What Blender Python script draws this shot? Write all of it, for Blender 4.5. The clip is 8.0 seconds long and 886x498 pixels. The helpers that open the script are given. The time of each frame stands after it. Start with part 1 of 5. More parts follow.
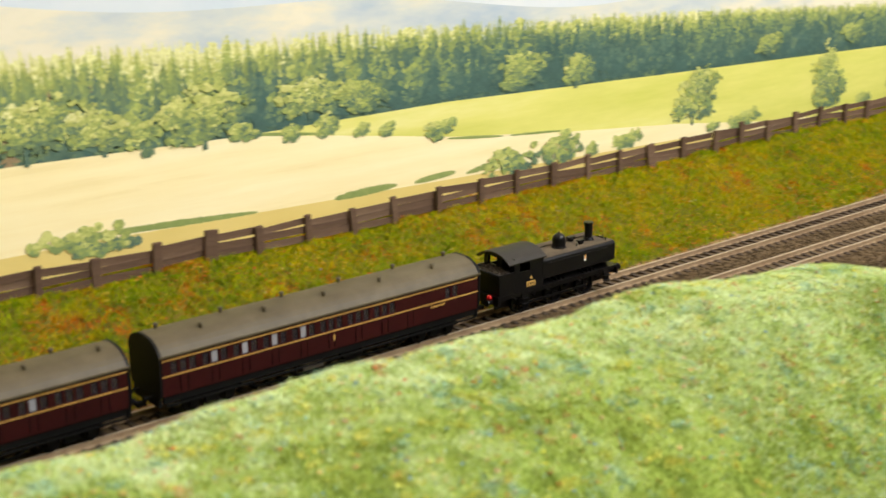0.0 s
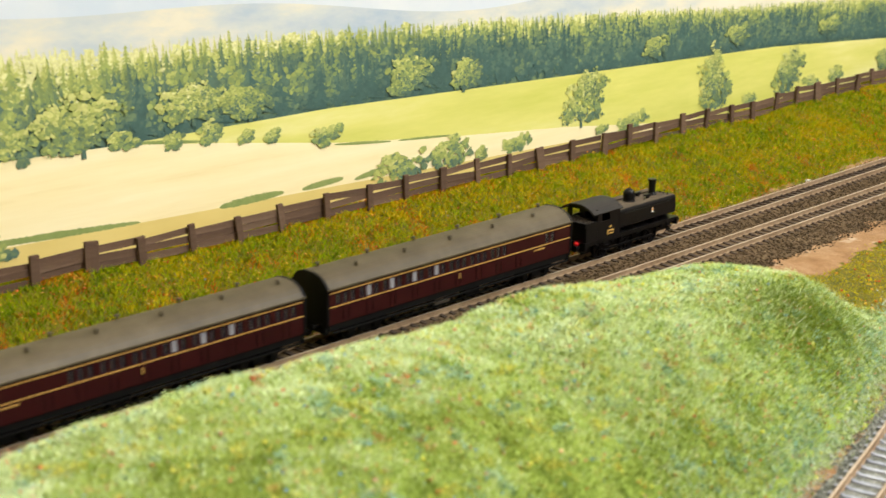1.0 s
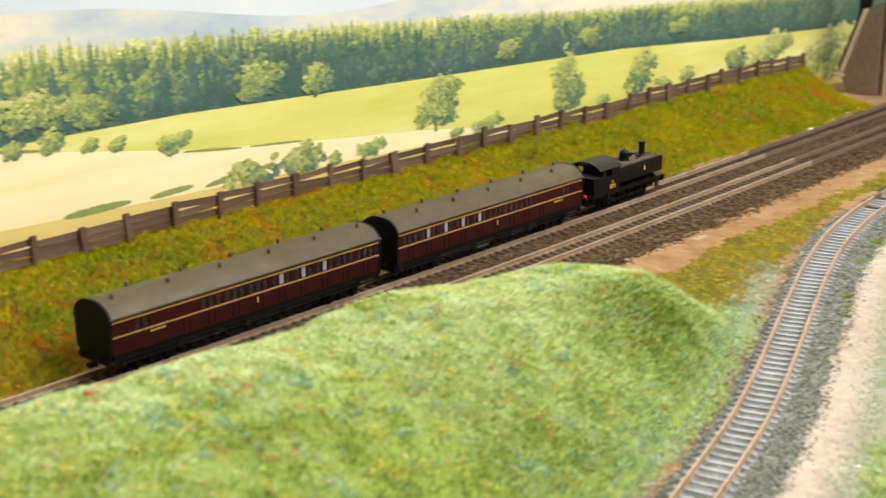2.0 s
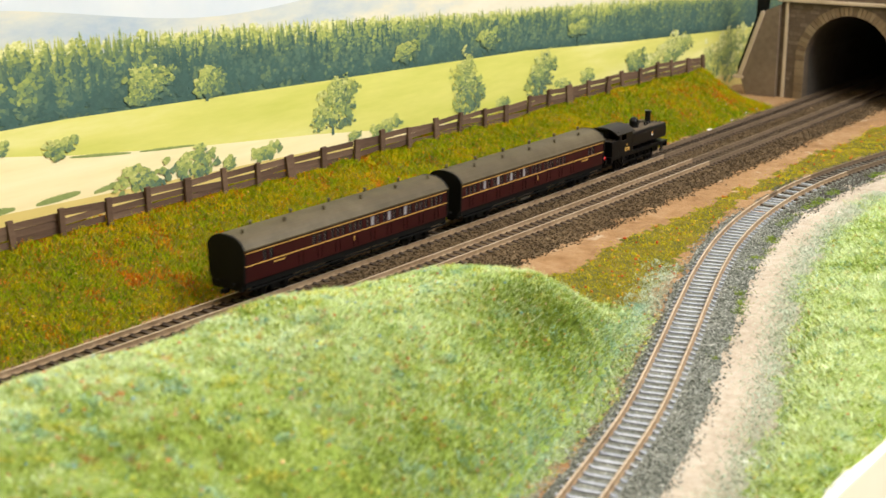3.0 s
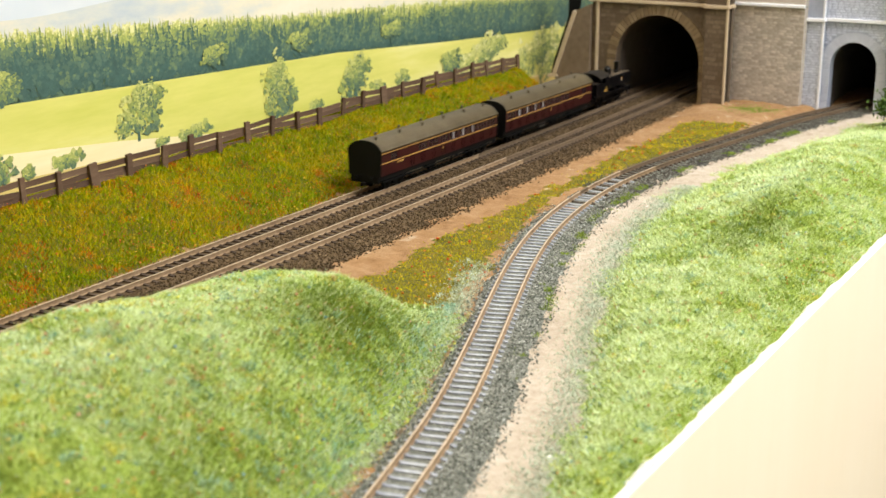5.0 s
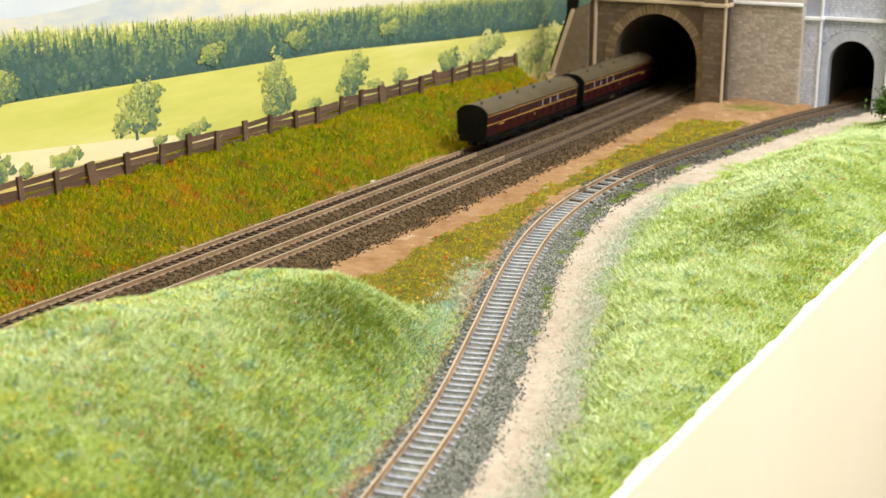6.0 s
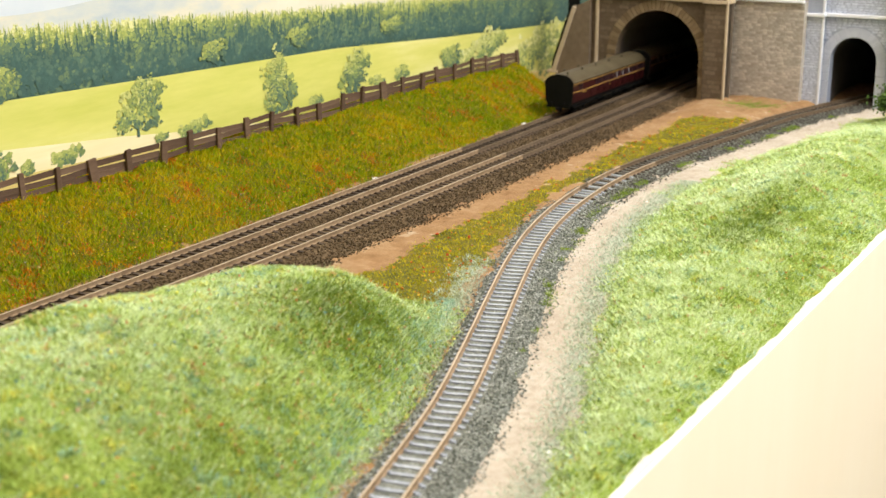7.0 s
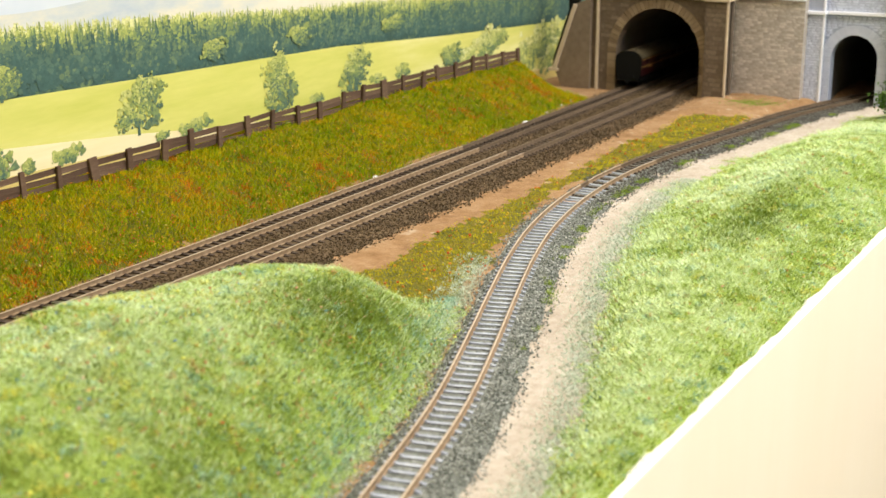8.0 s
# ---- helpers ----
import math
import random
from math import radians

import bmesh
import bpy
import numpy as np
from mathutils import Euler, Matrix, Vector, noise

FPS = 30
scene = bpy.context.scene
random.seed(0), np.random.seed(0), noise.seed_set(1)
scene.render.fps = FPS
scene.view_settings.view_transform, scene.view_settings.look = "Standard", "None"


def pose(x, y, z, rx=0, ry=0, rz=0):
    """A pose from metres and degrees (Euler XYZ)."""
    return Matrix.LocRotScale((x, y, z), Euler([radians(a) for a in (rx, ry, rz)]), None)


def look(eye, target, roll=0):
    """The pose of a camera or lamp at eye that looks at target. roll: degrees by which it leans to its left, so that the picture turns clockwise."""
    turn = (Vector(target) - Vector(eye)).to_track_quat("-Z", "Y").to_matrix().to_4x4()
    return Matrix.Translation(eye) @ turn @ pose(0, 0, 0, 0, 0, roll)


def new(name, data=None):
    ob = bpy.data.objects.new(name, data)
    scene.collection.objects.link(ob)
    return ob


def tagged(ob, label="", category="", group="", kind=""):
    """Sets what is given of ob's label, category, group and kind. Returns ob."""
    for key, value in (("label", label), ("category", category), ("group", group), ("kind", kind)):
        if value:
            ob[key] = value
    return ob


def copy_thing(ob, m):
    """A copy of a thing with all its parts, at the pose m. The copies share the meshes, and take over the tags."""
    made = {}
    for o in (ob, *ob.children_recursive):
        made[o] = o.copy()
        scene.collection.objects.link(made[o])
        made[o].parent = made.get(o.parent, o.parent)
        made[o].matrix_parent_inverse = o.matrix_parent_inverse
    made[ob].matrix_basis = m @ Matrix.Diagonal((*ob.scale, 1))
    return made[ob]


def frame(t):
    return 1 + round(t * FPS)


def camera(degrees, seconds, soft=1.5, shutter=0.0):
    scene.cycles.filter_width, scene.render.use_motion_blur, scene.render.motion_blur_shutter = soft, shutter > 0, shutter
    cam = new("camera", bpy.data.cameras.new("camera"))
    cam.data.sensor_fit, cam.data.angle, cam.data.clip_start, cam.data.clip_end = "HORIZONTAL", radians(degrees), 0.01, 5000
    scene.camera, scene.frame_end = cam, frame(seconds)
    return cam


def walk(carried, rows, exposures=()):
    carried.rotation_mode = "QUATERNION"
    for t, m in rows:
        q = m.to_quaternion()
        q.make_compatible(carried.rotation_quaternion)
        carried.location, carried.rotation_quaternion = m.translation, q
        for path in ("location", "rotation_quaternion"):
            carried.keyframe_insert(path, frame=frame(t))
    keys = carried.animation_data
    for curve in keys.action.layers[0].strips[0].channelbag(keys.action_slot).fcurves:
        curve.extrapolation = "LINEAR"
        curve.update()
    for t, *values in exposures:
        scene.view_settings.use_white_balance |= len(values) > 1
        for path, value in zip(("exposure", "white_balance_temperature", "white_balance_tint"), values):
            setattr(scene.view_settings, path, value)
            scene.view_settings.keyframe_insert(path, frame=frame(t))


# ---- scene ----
cam = camera(36.4, 8.0, soft=1.5, shutter=0.5)
PATH = [
    (0, (-0.03830, -0.33732, 0.15767), (0.20307, -0.04005, 0.04206), -0.63),
    (0.5, (-0.03356, -0.33855, 0.15698), (0.22454, -0.05531, 0.04229), -0.58),
    (1, (-0.03093, -0.33899, 0.15640), (0.23169, -0.05968, 0.04232), -0.54),
    (1.5, (-0.02737, -0.34052, 0.15606), (0.24624, -0.07183, 0.04227), -0.44),
    (2, (-0.02307, -0.34324, 0.15548), (0.26539, -0.09020, 0.04253), -0.34),
    (2.2, (-0.02134, -0.34433, 0.15527), (0.27369, -0.09887, 0.04255), -0.24),
    (3.3, (-0.01103, -0.34887, 0.15144), (0.29664, -0.11840, 0.04090), -0.18),
    (3.5, (-0.00928, -0.34966, 0.15123), (0.30276, -0.12511, 0.04075), -0.11),
    (4, (-0.00570, -0.35216, 0.15090), (0.31891, -0.14588, 0.04097), -0.02),
    (4.5, (-0.00415, -0.35388, 0.15091), (0.32663, -0.15751, 0.04128), 0.04),
    (6, (-0.00385, -0.35380, 0.15049), (0.32764, -0.15900, 0.04018), -0.02),
    (6.5, (-0.00368, -0.35391, 0.15060), (0.32752, -0.15892, 0.03979), -0.02),
    (7, (-0.00368, -0.35394, 0.15059), (0.32729, -0.15880, 0.03933), -0.05),
    (7.5, (-0.00372, -0.35376, 0.15051), (0.32719, -0.15863, 0.03905), -0.08),
    (8, (-0.00363, -0.35404, 0.15046), (0.32706, -0.15867, 0.03877), -0.13),
]
cam.data.dof.use_dof, cam.data.dof.focus_distance, cam.data.dof.aperture_fstop = True, 0.56, 26.0
walk(cam, [(t, look(eye, target, roll)) for t, eye, target, roll in PATH])

# The model is in N scale: lengths below are in centimetres, U turns them into metres.
U = 0.01
SPEED, GAIN, START = 10.15, 0.058, -0.56        # train speed in cm/s, its slow gain, place of its rear end at the start


# ---- light ----
world = bpy.data.worlds.new("world")
world.use_nodes = True
scene.world = world
wn = world.node_tree
sky = wn.nodes.new("ShaderNodeTexSky")
sky.sky_type, sky.sun_disc, sky.sun_elevation, sky.sun_rotation = "NISHITA", False, radians(40), radians(150)
wn.links.new(sky.outputs["Color"], wn.nodes["Background"].inputs["Color"])
wn.nodes["Background"].inputs["Strength"].default_value = 0.12
scene.view_settings.exposure = 0.0


def area_lamp(name, eye, target, sx, sy, watts, colour):
    data = bpy.data.lights.new(name, "AREA")
    data.shape, data.size, data.size_y, data.energy, data.color = "RECTANGLE", sx, sy, watts, colour
    ob = new(name, data)
    ob.matrix_world = look(eye, target)
    return ob


# Daylight from the high window behind the camera, and the warm ceiling tube above the layout.
area_lamp("window_light", (0.64, -0.73, 0.86), (0.38, -0.12, 0.0), 0.8, 0.5, 21.0, (0.99, 0.98, 0.97))
area_lamp("tube_light", (0.0, -0.10, 1.19), (0.0, -0.10, 0.0), 1.2, 0.12, 6.0, (1.0, 0.80, 0.55))


# ---- materials ----
def srgb(*c):
    return tuple((v / 12.92 if v <= 0.04045 else ((v + 0.055) / 1.055) ** 2.4) for v in c) + (1.0,)


def material(name, colours, scale=200.0, rough=0.8, metal=0.0, bump=0.0, bump_scale=None, island=0.0, spots=None, coords="Object", stretch=(1, 1, 1), spread=0.0, detail=6.0, gloss=0.35):
    """colours: ramp over noise (linear values). island: share of the ramp taken by a random value per piece. spots: (colour, amount, scale)."""
    m = bpy.data.materials.new(name)
    m.use_nodes = True
    nt = m.node_tree
    n, l = nt.nodes, nt.links
    b = n["Principled BSDF"]
    b.inputs["Roughness"].default_value, b.inputs["Metallic"].default_value = rough, metal
    b.inputs["Specular IOR Level"].default_value = gloss
    tc, mp = n.new("ShaderNodeTexCoord"), n.new("ShaderNodeMapping")
    mp.inputs["Scale"].default_value = stretch
    l.new(tc.outputs[coords], mp.inputs["Vector"])

    def noise_at(s, d=detail):
        t = n.new("ShaderNodeTexNoise")
        t.inputs["Scale"].default_value, t.inputs["Detail"].default_value, t.inputs["Roughness"].default_value = s, d, 0.65
        l.new(mp.outputs["Vector"], t.inputs["Vector"])
        return t.outputs["Fac"]

    def mixed(a, c, f):
        x = n.new("ShaderNodeMix")
        x.inputs["Factor"].default_value = f
        l.new(a, x.inputs[2]), l.new(c, x.inputs[3])
        return x.outputs[0]

    fac = mixed(noise_at(scale), noise_at(scale * 0.13, 3.0), 0.45)
    spreader = n.new("ShaderNodeMapRange")
    spreader.inputs["From Min"].default_value, spreader.inputs["From Max"].default_value = 0.32, 0.68
    l.new(fac, spreader.inputs["Value"])
    fac = spreader.outputs["Result"]
    if island:
        g = n.new("ShaderNodeNewGeometry")
        fac = mixed(fac, g.outputs["Random Per Island"], island)
    if spread:
        o = n.new("ShaderNodeObjectInfo")
        fac = mixed(fac, o.outputs["Random"], spread)
    ramp = n.new("ShaderNodeValToRGB")
    e = ramp.color_ramp.elements
    while len(e) < len(colours):
        e.new(0.5)
    for i, c in enumerate(colours):
        pos, col = c if len(c) == 2 else (i / max(1, len(colours) - 1), c)
        e[i].position, e[i].color = pos, (*col[:3], 1.0)
    l.new(fac, ramp.inputs["Fac"])
    colour = ramp.outputs["Color"]
    if spots:
        for col, amount, s in spots:
            t = noise_at(s, 2.0)
            r = n.new("ShaderNodeMapRange")
            r.inputs["From Min"].default_value, r.inputs["From Max"].default_value = 1 - amount, 1 - amount + 0.08
            l.new(t, r.inputs["Value"])
            x = n.new("ShaderNodeMix")
            x.data_type = "RGBA"
            l.new(r.outputs["Result"], x.inputs["Factor"]), l.new(colour, x.inputs[6])
            x.inputs[7].default_value = (*col[:3], 1.0)
            colour = x.outputs[2]
    l.new(colour, b.inputs["Base Color"])
    if bump:
        bp = n.new("ShaderNodeBump")
        bp.inputs["Strength"].default_value, bp.inputs["Distance"].default_value = bump, 0.0006
        l.new(noise_at(bump_scale or scale * 2), bp.inputs["Height"]), l.new(bp.outputs["Normal"], b.inputs["Normal"])
    return m


M = {}
M["soil"] = material("soil", [(0.19, 0.10, 0.04), (0.29, 0.168, 0.075), (0.36, 0.24, 0.13)], 220, 0.95, bump=0.5, bump_scale=3000, spots=[((0.42, 0.32, 0.21), 0.36, 90), ((0.12, 0.07, 0.035), 0.32, 1200)])
M["path"] = material("path", [(0.31, 0.255, 0.185), (0.43, 0.37, 0.295), (0.51, 0.465, 0.39)], 300, 0.95, bump=0.5, bump_scale=3000, spots=[((0.40, 0.44, 0.36), 0.33, 60), ((0.22, 0.16, 0.10), 0.33, 900)])
M["turf_bank"] = material("turf_bank", [(0.06, 0.07, 0.006), (0.13, 0.115, 0.008), (0.24, 0.15, 0.012)], 300, 0.95, bump=0.8, bump_scale=2500)
M["turf_hill"] = material("turf_hill", [(0.13, 0.20, 0.025), (0.24, 0.33, 0.05), (0.36, 0.43, 0.11)], 300, 0.95, bump=0.8, bump_scale=2500)
M["grass_bank"] = material("grass_bank", [(0.0, (0.065, 0.135, 0.002)), (0.38, (0.195, 0.285, 0.003)), (0.66, (0.43, 0.355, 0.003)), (1.0, (0.76, 0.32, 0.005))], 220, 0.9, island=0.34, gloss=0.06)
M["grass_gold"] = material("grass_gold", [(0.0, (0.20, 0.22, 0.006)), (0.4, (0.42, 0.39, 0.010)), (1.0, (0.64, 0.49, 0.020))], 160, 0.9, island=0.4, gloss=0.08)
M["grass_rust"] = material("grass_rust", [(0.36, 0.045, 0.004), (0.56, 0.15, 0.005), (0.64, 0.30, 0.008)], 260, 0.9, island=0.45, gloss=0.08)
M["grass_straw"] = material("grass_straw", [(0.46, 0.59, 0.22), (0.60, 0.71, 0.38), (0.71, 0.82, 0.58)], 200, 0.9, island=0.42)
M["grass_hill"] = material("grass_hill", [(0.0, (0.14, 0.26, 0.035)), (0.28, (0.31, 0.46, 0.085)), (0.62, (0.50, 0.63, 0.18)), (1.0, (0.63, 0.75, 0.38))], 180, 0.9, island=0.42)
M["grass_pale"] = material("grass_pale", [(0.34, 0.43, 0.27), (0.44, 0.52, 0.39), (0.54, 0.62, 0.52)], 120, 0.9, island=0.4)
M["grass_teal"] = material("grass_teal", [(0.17, 0.36, 0.22), (0.30, 0.50, 0.36), (0.42, 0.60, 0.48)], 160, 0.9, island=0.5)
M["grass_yellow"] = material("grass_yellow", [(0.46, 0.46, 0.05), (0.64, 0.62, 0.10), (0.74, 0.72, 0.22)], 160, 0.9, island=0.5)
M["grass_red"] = material("grass_red", [(0.48, 0.12, 0.04), (0.58, 0.24, 0.10), (0.62, 0.38, 0.26)], 160, 0.9, island=0.5)
M["grass_dark"] = material("grass_dark", [(0.09, 0.17, 0.015), (0.19, 0.28, 0.03), (0.32, 0.38, 0.06)], 200, 0.9, island=0.38)
M["fleck_warm"] = material("fleck_warm", [(0.0, (0.45, 0.04, 0.01)), (0.35, (0.55, 0.13, 0.02)), (0.6, (0.60, 0.33, 0.03)), (0.85, (0.65, 0.48, 0.04)), (1.0, (0.10, 0.14, 0.30))], 300, 0.9, island=0.85)
M["fleck_mixed"] = material("fleck_mixed", [(0.0, (0.58, 0.07, 0.04)), (0.20, (0.66, 0.20, 0.08)), (0.36, (0.68, 0.36, 0.30)), (0.50, (0.72, 0.66, 0.08)), (0.68, (0.66, 0.70, 0.14)), (0.82, (0.20, 0.42, 0.44)), (1.0, (0.12, 0.20, 0.50))], 300, 0.9, island=0.9)
M["ballast_brown"] = material("ballast_brown", [(0.0, (0.018, 0.012, 0.006)), (0.45, (0.066, 0.045, 0.023)), (0.82, (0.16, 0.112, 0.062)), (1.0, (0.42, 0.32, 0.20))], 500, 0.9, island=0.65, bump=0.4, gloss=0.15)
M["ballast_grey"] = material("ballast_grey", [(0.0, (0.035, 0.040, 0.034)), (0.40, (0.15, 0.165, 0.14)), (0.75, (0.34, 0.36, 0.32)), (1.0, (0.72, 0.72, 0.68))], 500, 0.9, island=0.7, bump=0.4)
M["ballast_dark"] = material("ballast_dark", [(0.0, (0.022, 0.02, 0.016)), (0.5, (0.085, 0.08, 0.065)), (0.85, (0.18, 0.17, 0.14)), (1.0, (0.36, 0.34, 0.30))], 500, 0.9, island=0.6, bump=0.4)
M["ballast_mid"] = material("ballast_mid", [(0.0, (0.05, 0.054, 0.046)), (0.5, (0.15, 0.16, 0.135)), (1.0, (0.34, 0.35, 0.32))], 1400, 0.9, bump=0.6)
M["sleeper_brown"] = material("sleeper_brown", [(0.025, 0.017, 0.011), (0.055, 0.038, 0.025), (0.10, 0.073, 0.05)], 600, 0.85, bump=0.4, spread=0.4)
M["sleeper_grey"] = material("sleeper_grey", [(0.20, 0.22, 0.26), (0.33, 0.36, 0.41), (0.46, 0.49, 0.53)], 600, 0.75, bump=0.3, spread=0.4)
M["rail_side"] = material("rail_side", [(0.17, 0.11, 0.06), (0.28, 0.195, 0.115), (0.40, 0.30, 0.19)], 500, 0.6, metal=0.1)
M["rail_top"] = material("rail_top", [(0.46, 0.38, 0.28), (0.62, 0.53, 0.42)], 300, 0.4, metal=0.4)
M["fence_wood"] = material("fence_wood", [(0.055, 0.030, 0.017), (0.11, 0.065, 0.038), (0.20, 0.135, 0.085)], 150, 0.85, bump=0.5, bump_scale=900, spread=0.35, stretch=(0.3, 1, 1))
M["maroon"] = material("maroon", [(0.020, 0.0028, 0.003), (0.032, 0.0044, 0.0046)], 150, 0.4, gloss=0.2)
M["coach_black"] = material("coach_black", [(0.002, 0.002, 0.002), (0.0045, 0.0045, 0.004)], 300, 0.6, gloss=0.15)
M["coach_roof"] = material("coach_roof", [(0.046, 0.035, 0.016), (0.068, 0.053, 0.027), (0.095, 0.077, 0.044)], 120, 0.55, bump=0.08, bump_scale=900)
M["lining"] = material("lining", [(0.42, 0.24, 0.05), (0.55, 0.33, 0.09)], 200, 0.5)
M["seat_cloth"] = material("seat_cloth", [(0.11, 0.085, 0.08), (0.19, 0.15, 0.145)], 300, 0.9)
M["loco_black"] = material("loco_black", [(0.002, 0.002, 0.0025), (0.0055, 0.005, 0.005)], 250, 0.28, bump=0.05, bump_scale=2000, gloss=0.22)
M["loco_dust"] = material("loco_dust", [(0.03, 0.023, 0.015), (0.08, 0.06, 0.038), (0.14, 0.105, 0.068)], 350, 0.85)
M["cab_roof"] = material("cab_roof", [(0.008, 0.007, 0.006), (0.022, 0.018, 0.013)], 300, 0.5)
M["coal"] = material("coal", [(0.012, 0.010, 0.008), (0.06, 0.045, 0.032)], 800, 0.8, bump=0.8)
M["steel"] = material("steel", [(0.16, 0.15, 0.14), (0.28, 0.27, 0.25)], 400, 0.4, metal=0.8)
M["white_paint"] = material("white_paint", [(0.72, 0.70, 0.66), (0.80, 0.78, 0.74)], 300, 0.6)
M["orange_paint"] = material("orange_paint", [(0.62, 0.28, 0.04), (0.70, 0.36, 0.07)], 300, 0.5)
M["stone_warm"] = material("stone_warm", [(0.08, 0.057, 0.036), (0.14, 0.102, 0.066), (0.22, 0.168, 0.112)], 260, 0.92, bump=0.5, bump_scale=1500, spread=0.42)
M["stone_rough"] = material("stone_rough", [(0.0, (0.17, 0.145, 0.12)), (0.34, (0.40, 0.355, 0.305)), (0.60, (0.62, 0.565, 0.495)), (1.0, (0.92, 0.88, 0.82))], 150, 0.92, bump=0.8, bump_scale=1500, spread=0.28, stretch=(1, 0.55, 1.5))
M["stone_arch"] = material("stone_arch", [(0.12, 0.08, 0.044), (0.20, 0.142, 0.078), (0.30, 0.225, 0.135)], 260, 0.9, bump=0.4, bump_scale=1500, spread=0.55)
M["stone_edge"] = material("stone_edge", [(0.42, 0.33, 0.22), (0.54, 0.44, 0.31)], 260, 0.85, bump=0.2)
M["mortar"] = material("mortar", [(0.32, 0.285, 0.24), (0.50, 0.45, 0.39)], 300, 0.95)
M["joint_warm"] = material("joint_warm", [(0.085, 0.062, 0.040), (0.135, 0.10, 0.066)], 300, 0.95)
M["joint_blue"] = material("joint_blue", [(0.30, 0.335, 0.43), (0.40, 0.435, 0.53)], 300, 0.95)
M["stone_blue"] = material("stone_blue", [(0.44, 0.475, 0.585), (0.58, 0.62, 0.73), (0.74, 0.78, 0.87)], 260, 0.85, bump=0.5, bump_scale=1500, spread=0.5)
M["blue_edge"] = material("blue_edge", [(0.70, 0.72, 0.78), (0.82, 0.83, 0.87)], 260, 0.8)
M["blue_arch"] = material("blue_arch", [(0.42, 0.45, 0.54), (0.56, 0.59, 0.67)], 260, 0.8, bump=0.3, spread=0.4)
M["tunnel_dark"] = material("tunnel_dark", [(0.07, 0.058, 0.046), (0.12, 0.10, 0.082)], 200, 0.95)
M["fascia"] = material("fascia", [(0.88, 0.78, 0.58), (0.91, 0.84, 0.67)], 14, 0.55, stretch=(1, 1, 0.15))
M["foam_edge"] = material("foam_edge", [(0.72, 0.70, 0.64), (0.84, 0.83, 0.78)], 300, 0.9, bump=0.6, bump_scale=900)
M["leaf"] = material("leaf", [(0.03, 0.07, 0.01), (0.07, 0.14, 0.02), (0.15, 0.24, 0.05)], 300, 0.8, island=0.7)
M["room_wall"] = material("room_wall", [(0.68, 0.64, 0.57), (0.72, 0.69, 0.62)], 4, 0.9)
M["room_floor"] = material("room_floor", [(0.20, 0.15, 0.11), (0.28, 0.22, 0.17)], 12, 0.8)


def glass(name, tint, rough):
    m = bpy.data.materials.new(name)
    m.use_nodes = True
    b = m.node_tree.nodes["Principled BSDF"]
    b.inputs["Base Color"].default_value = (*tint, 1)
    b.inputs["Roughness"].default_value, b.inputs["Transmission Weight"].default_value, b.inputs["IOR"].default_value = rough, 1.0, 1.45
    return m


M["pane"] = glass("pane", (0.17, 0.14, 0.15), 0.2)
M["pane"].node_tree.nodes["Principled BSDF"].inputs["Transmission Weight"].default_value = 0.9
M["pane"].node_tree.nodes["Principled BSDF"].inputs["Specular IOR Level"].default_value = 0.15
M["droplight"] = material("droplight", [(0.18, 0.18, 0.20), (0.32, 0.32, 0.34)], 120, 0.3)
M["rail_dull"] = material("rail_dull", [(0.10, 0.07, 0.04), (0.17, 0.12, 0.075)], 400, 0.8)
M["red_lens"] = material("red_lens", [(0.55, 0.01, 0.015), (0.65, 0.02, 0.02)], 200, 0.25)


# ---- mesh helpers ----
def mesh_of(name, bm, mats, smooth=False):
    me = bpy.data.meshes.new(name)
    bm.transform(Matrix.Scale(U, 4))
    bm.to_mesh(me)
    bm.free()
    for m in mats if isinstance(mats, (list, tuple)) else [mats]:
        me.materials.append(M[m] if isinstance(m, str) else m)
    if smooth:
        me.polygons.foreach_set("use_smooth", [True] * len(me.polygons))
    return me


def part(name, bm, mats, parent=None, label="", smooth=False, at=None):
    ob = new(name, mesh_of(name, bm, mats, smooth) if isinstance(bm, bmesh.types.BMesh) else bm)
    if parent:
        ob.parent = parent
    if at is not None:
        ob.matrix_basis = at
    return tagged(ob, label) if label else ob


def cm(x, y, z, rx=0, ry=0, rz=0):
    return pose(x * U, y * U, z * U, rx, ry, rz)


def empty(name, m=Matrix()):
    ob = new(name)
    ob.matrix_basis = m
    ob.empty_display_size = 0.01
    return ob


def box(bm, x0, x1, y0, y1, z0, z1, bevel=0.0, m=None):
    r = bmesh.ops.create_cube(bm, size=1.0)
    v = r["verts"]
    for p in v:
        p.co = Vector((x0 + (p.co.x + 0.5) * (x1 - x0), y0 + (p.co.y + 0.5) * (y1 - y0), z0 + (p.co.z + 0.5) * (z1 - z0)))
    if bevel:
        edges = list({e for p in v for e in p.link_edges})
        v = list({q for f in bmesh.ops.bevel(bm, geom=edges, offset=bevel, segments=2, affect="EDGES", profile=0.6)["faces"] for q in f.verts} | set(p for p in v if p.is_valid))
    if m is not None:
        bmesh.ops.transform(bm, matrix=m, verts=[p for p in v if p.is_valid])
    return bm


def cyl(bm, r0, r1, length, m, seg=20):
    bmesh.ops.create_cone(bm, cap_ends=True, segments=seg, radius1=r0, radius2=r1, depth=length, matrix=m)
    return bm


def rot(x, y, z, rx=0, ry=0, rz=0):
    return Matrix.Translation((x, y, z)) @ Euler((radians(rx), radians(ry), radians(rz))).to_matrix().to_4x4()


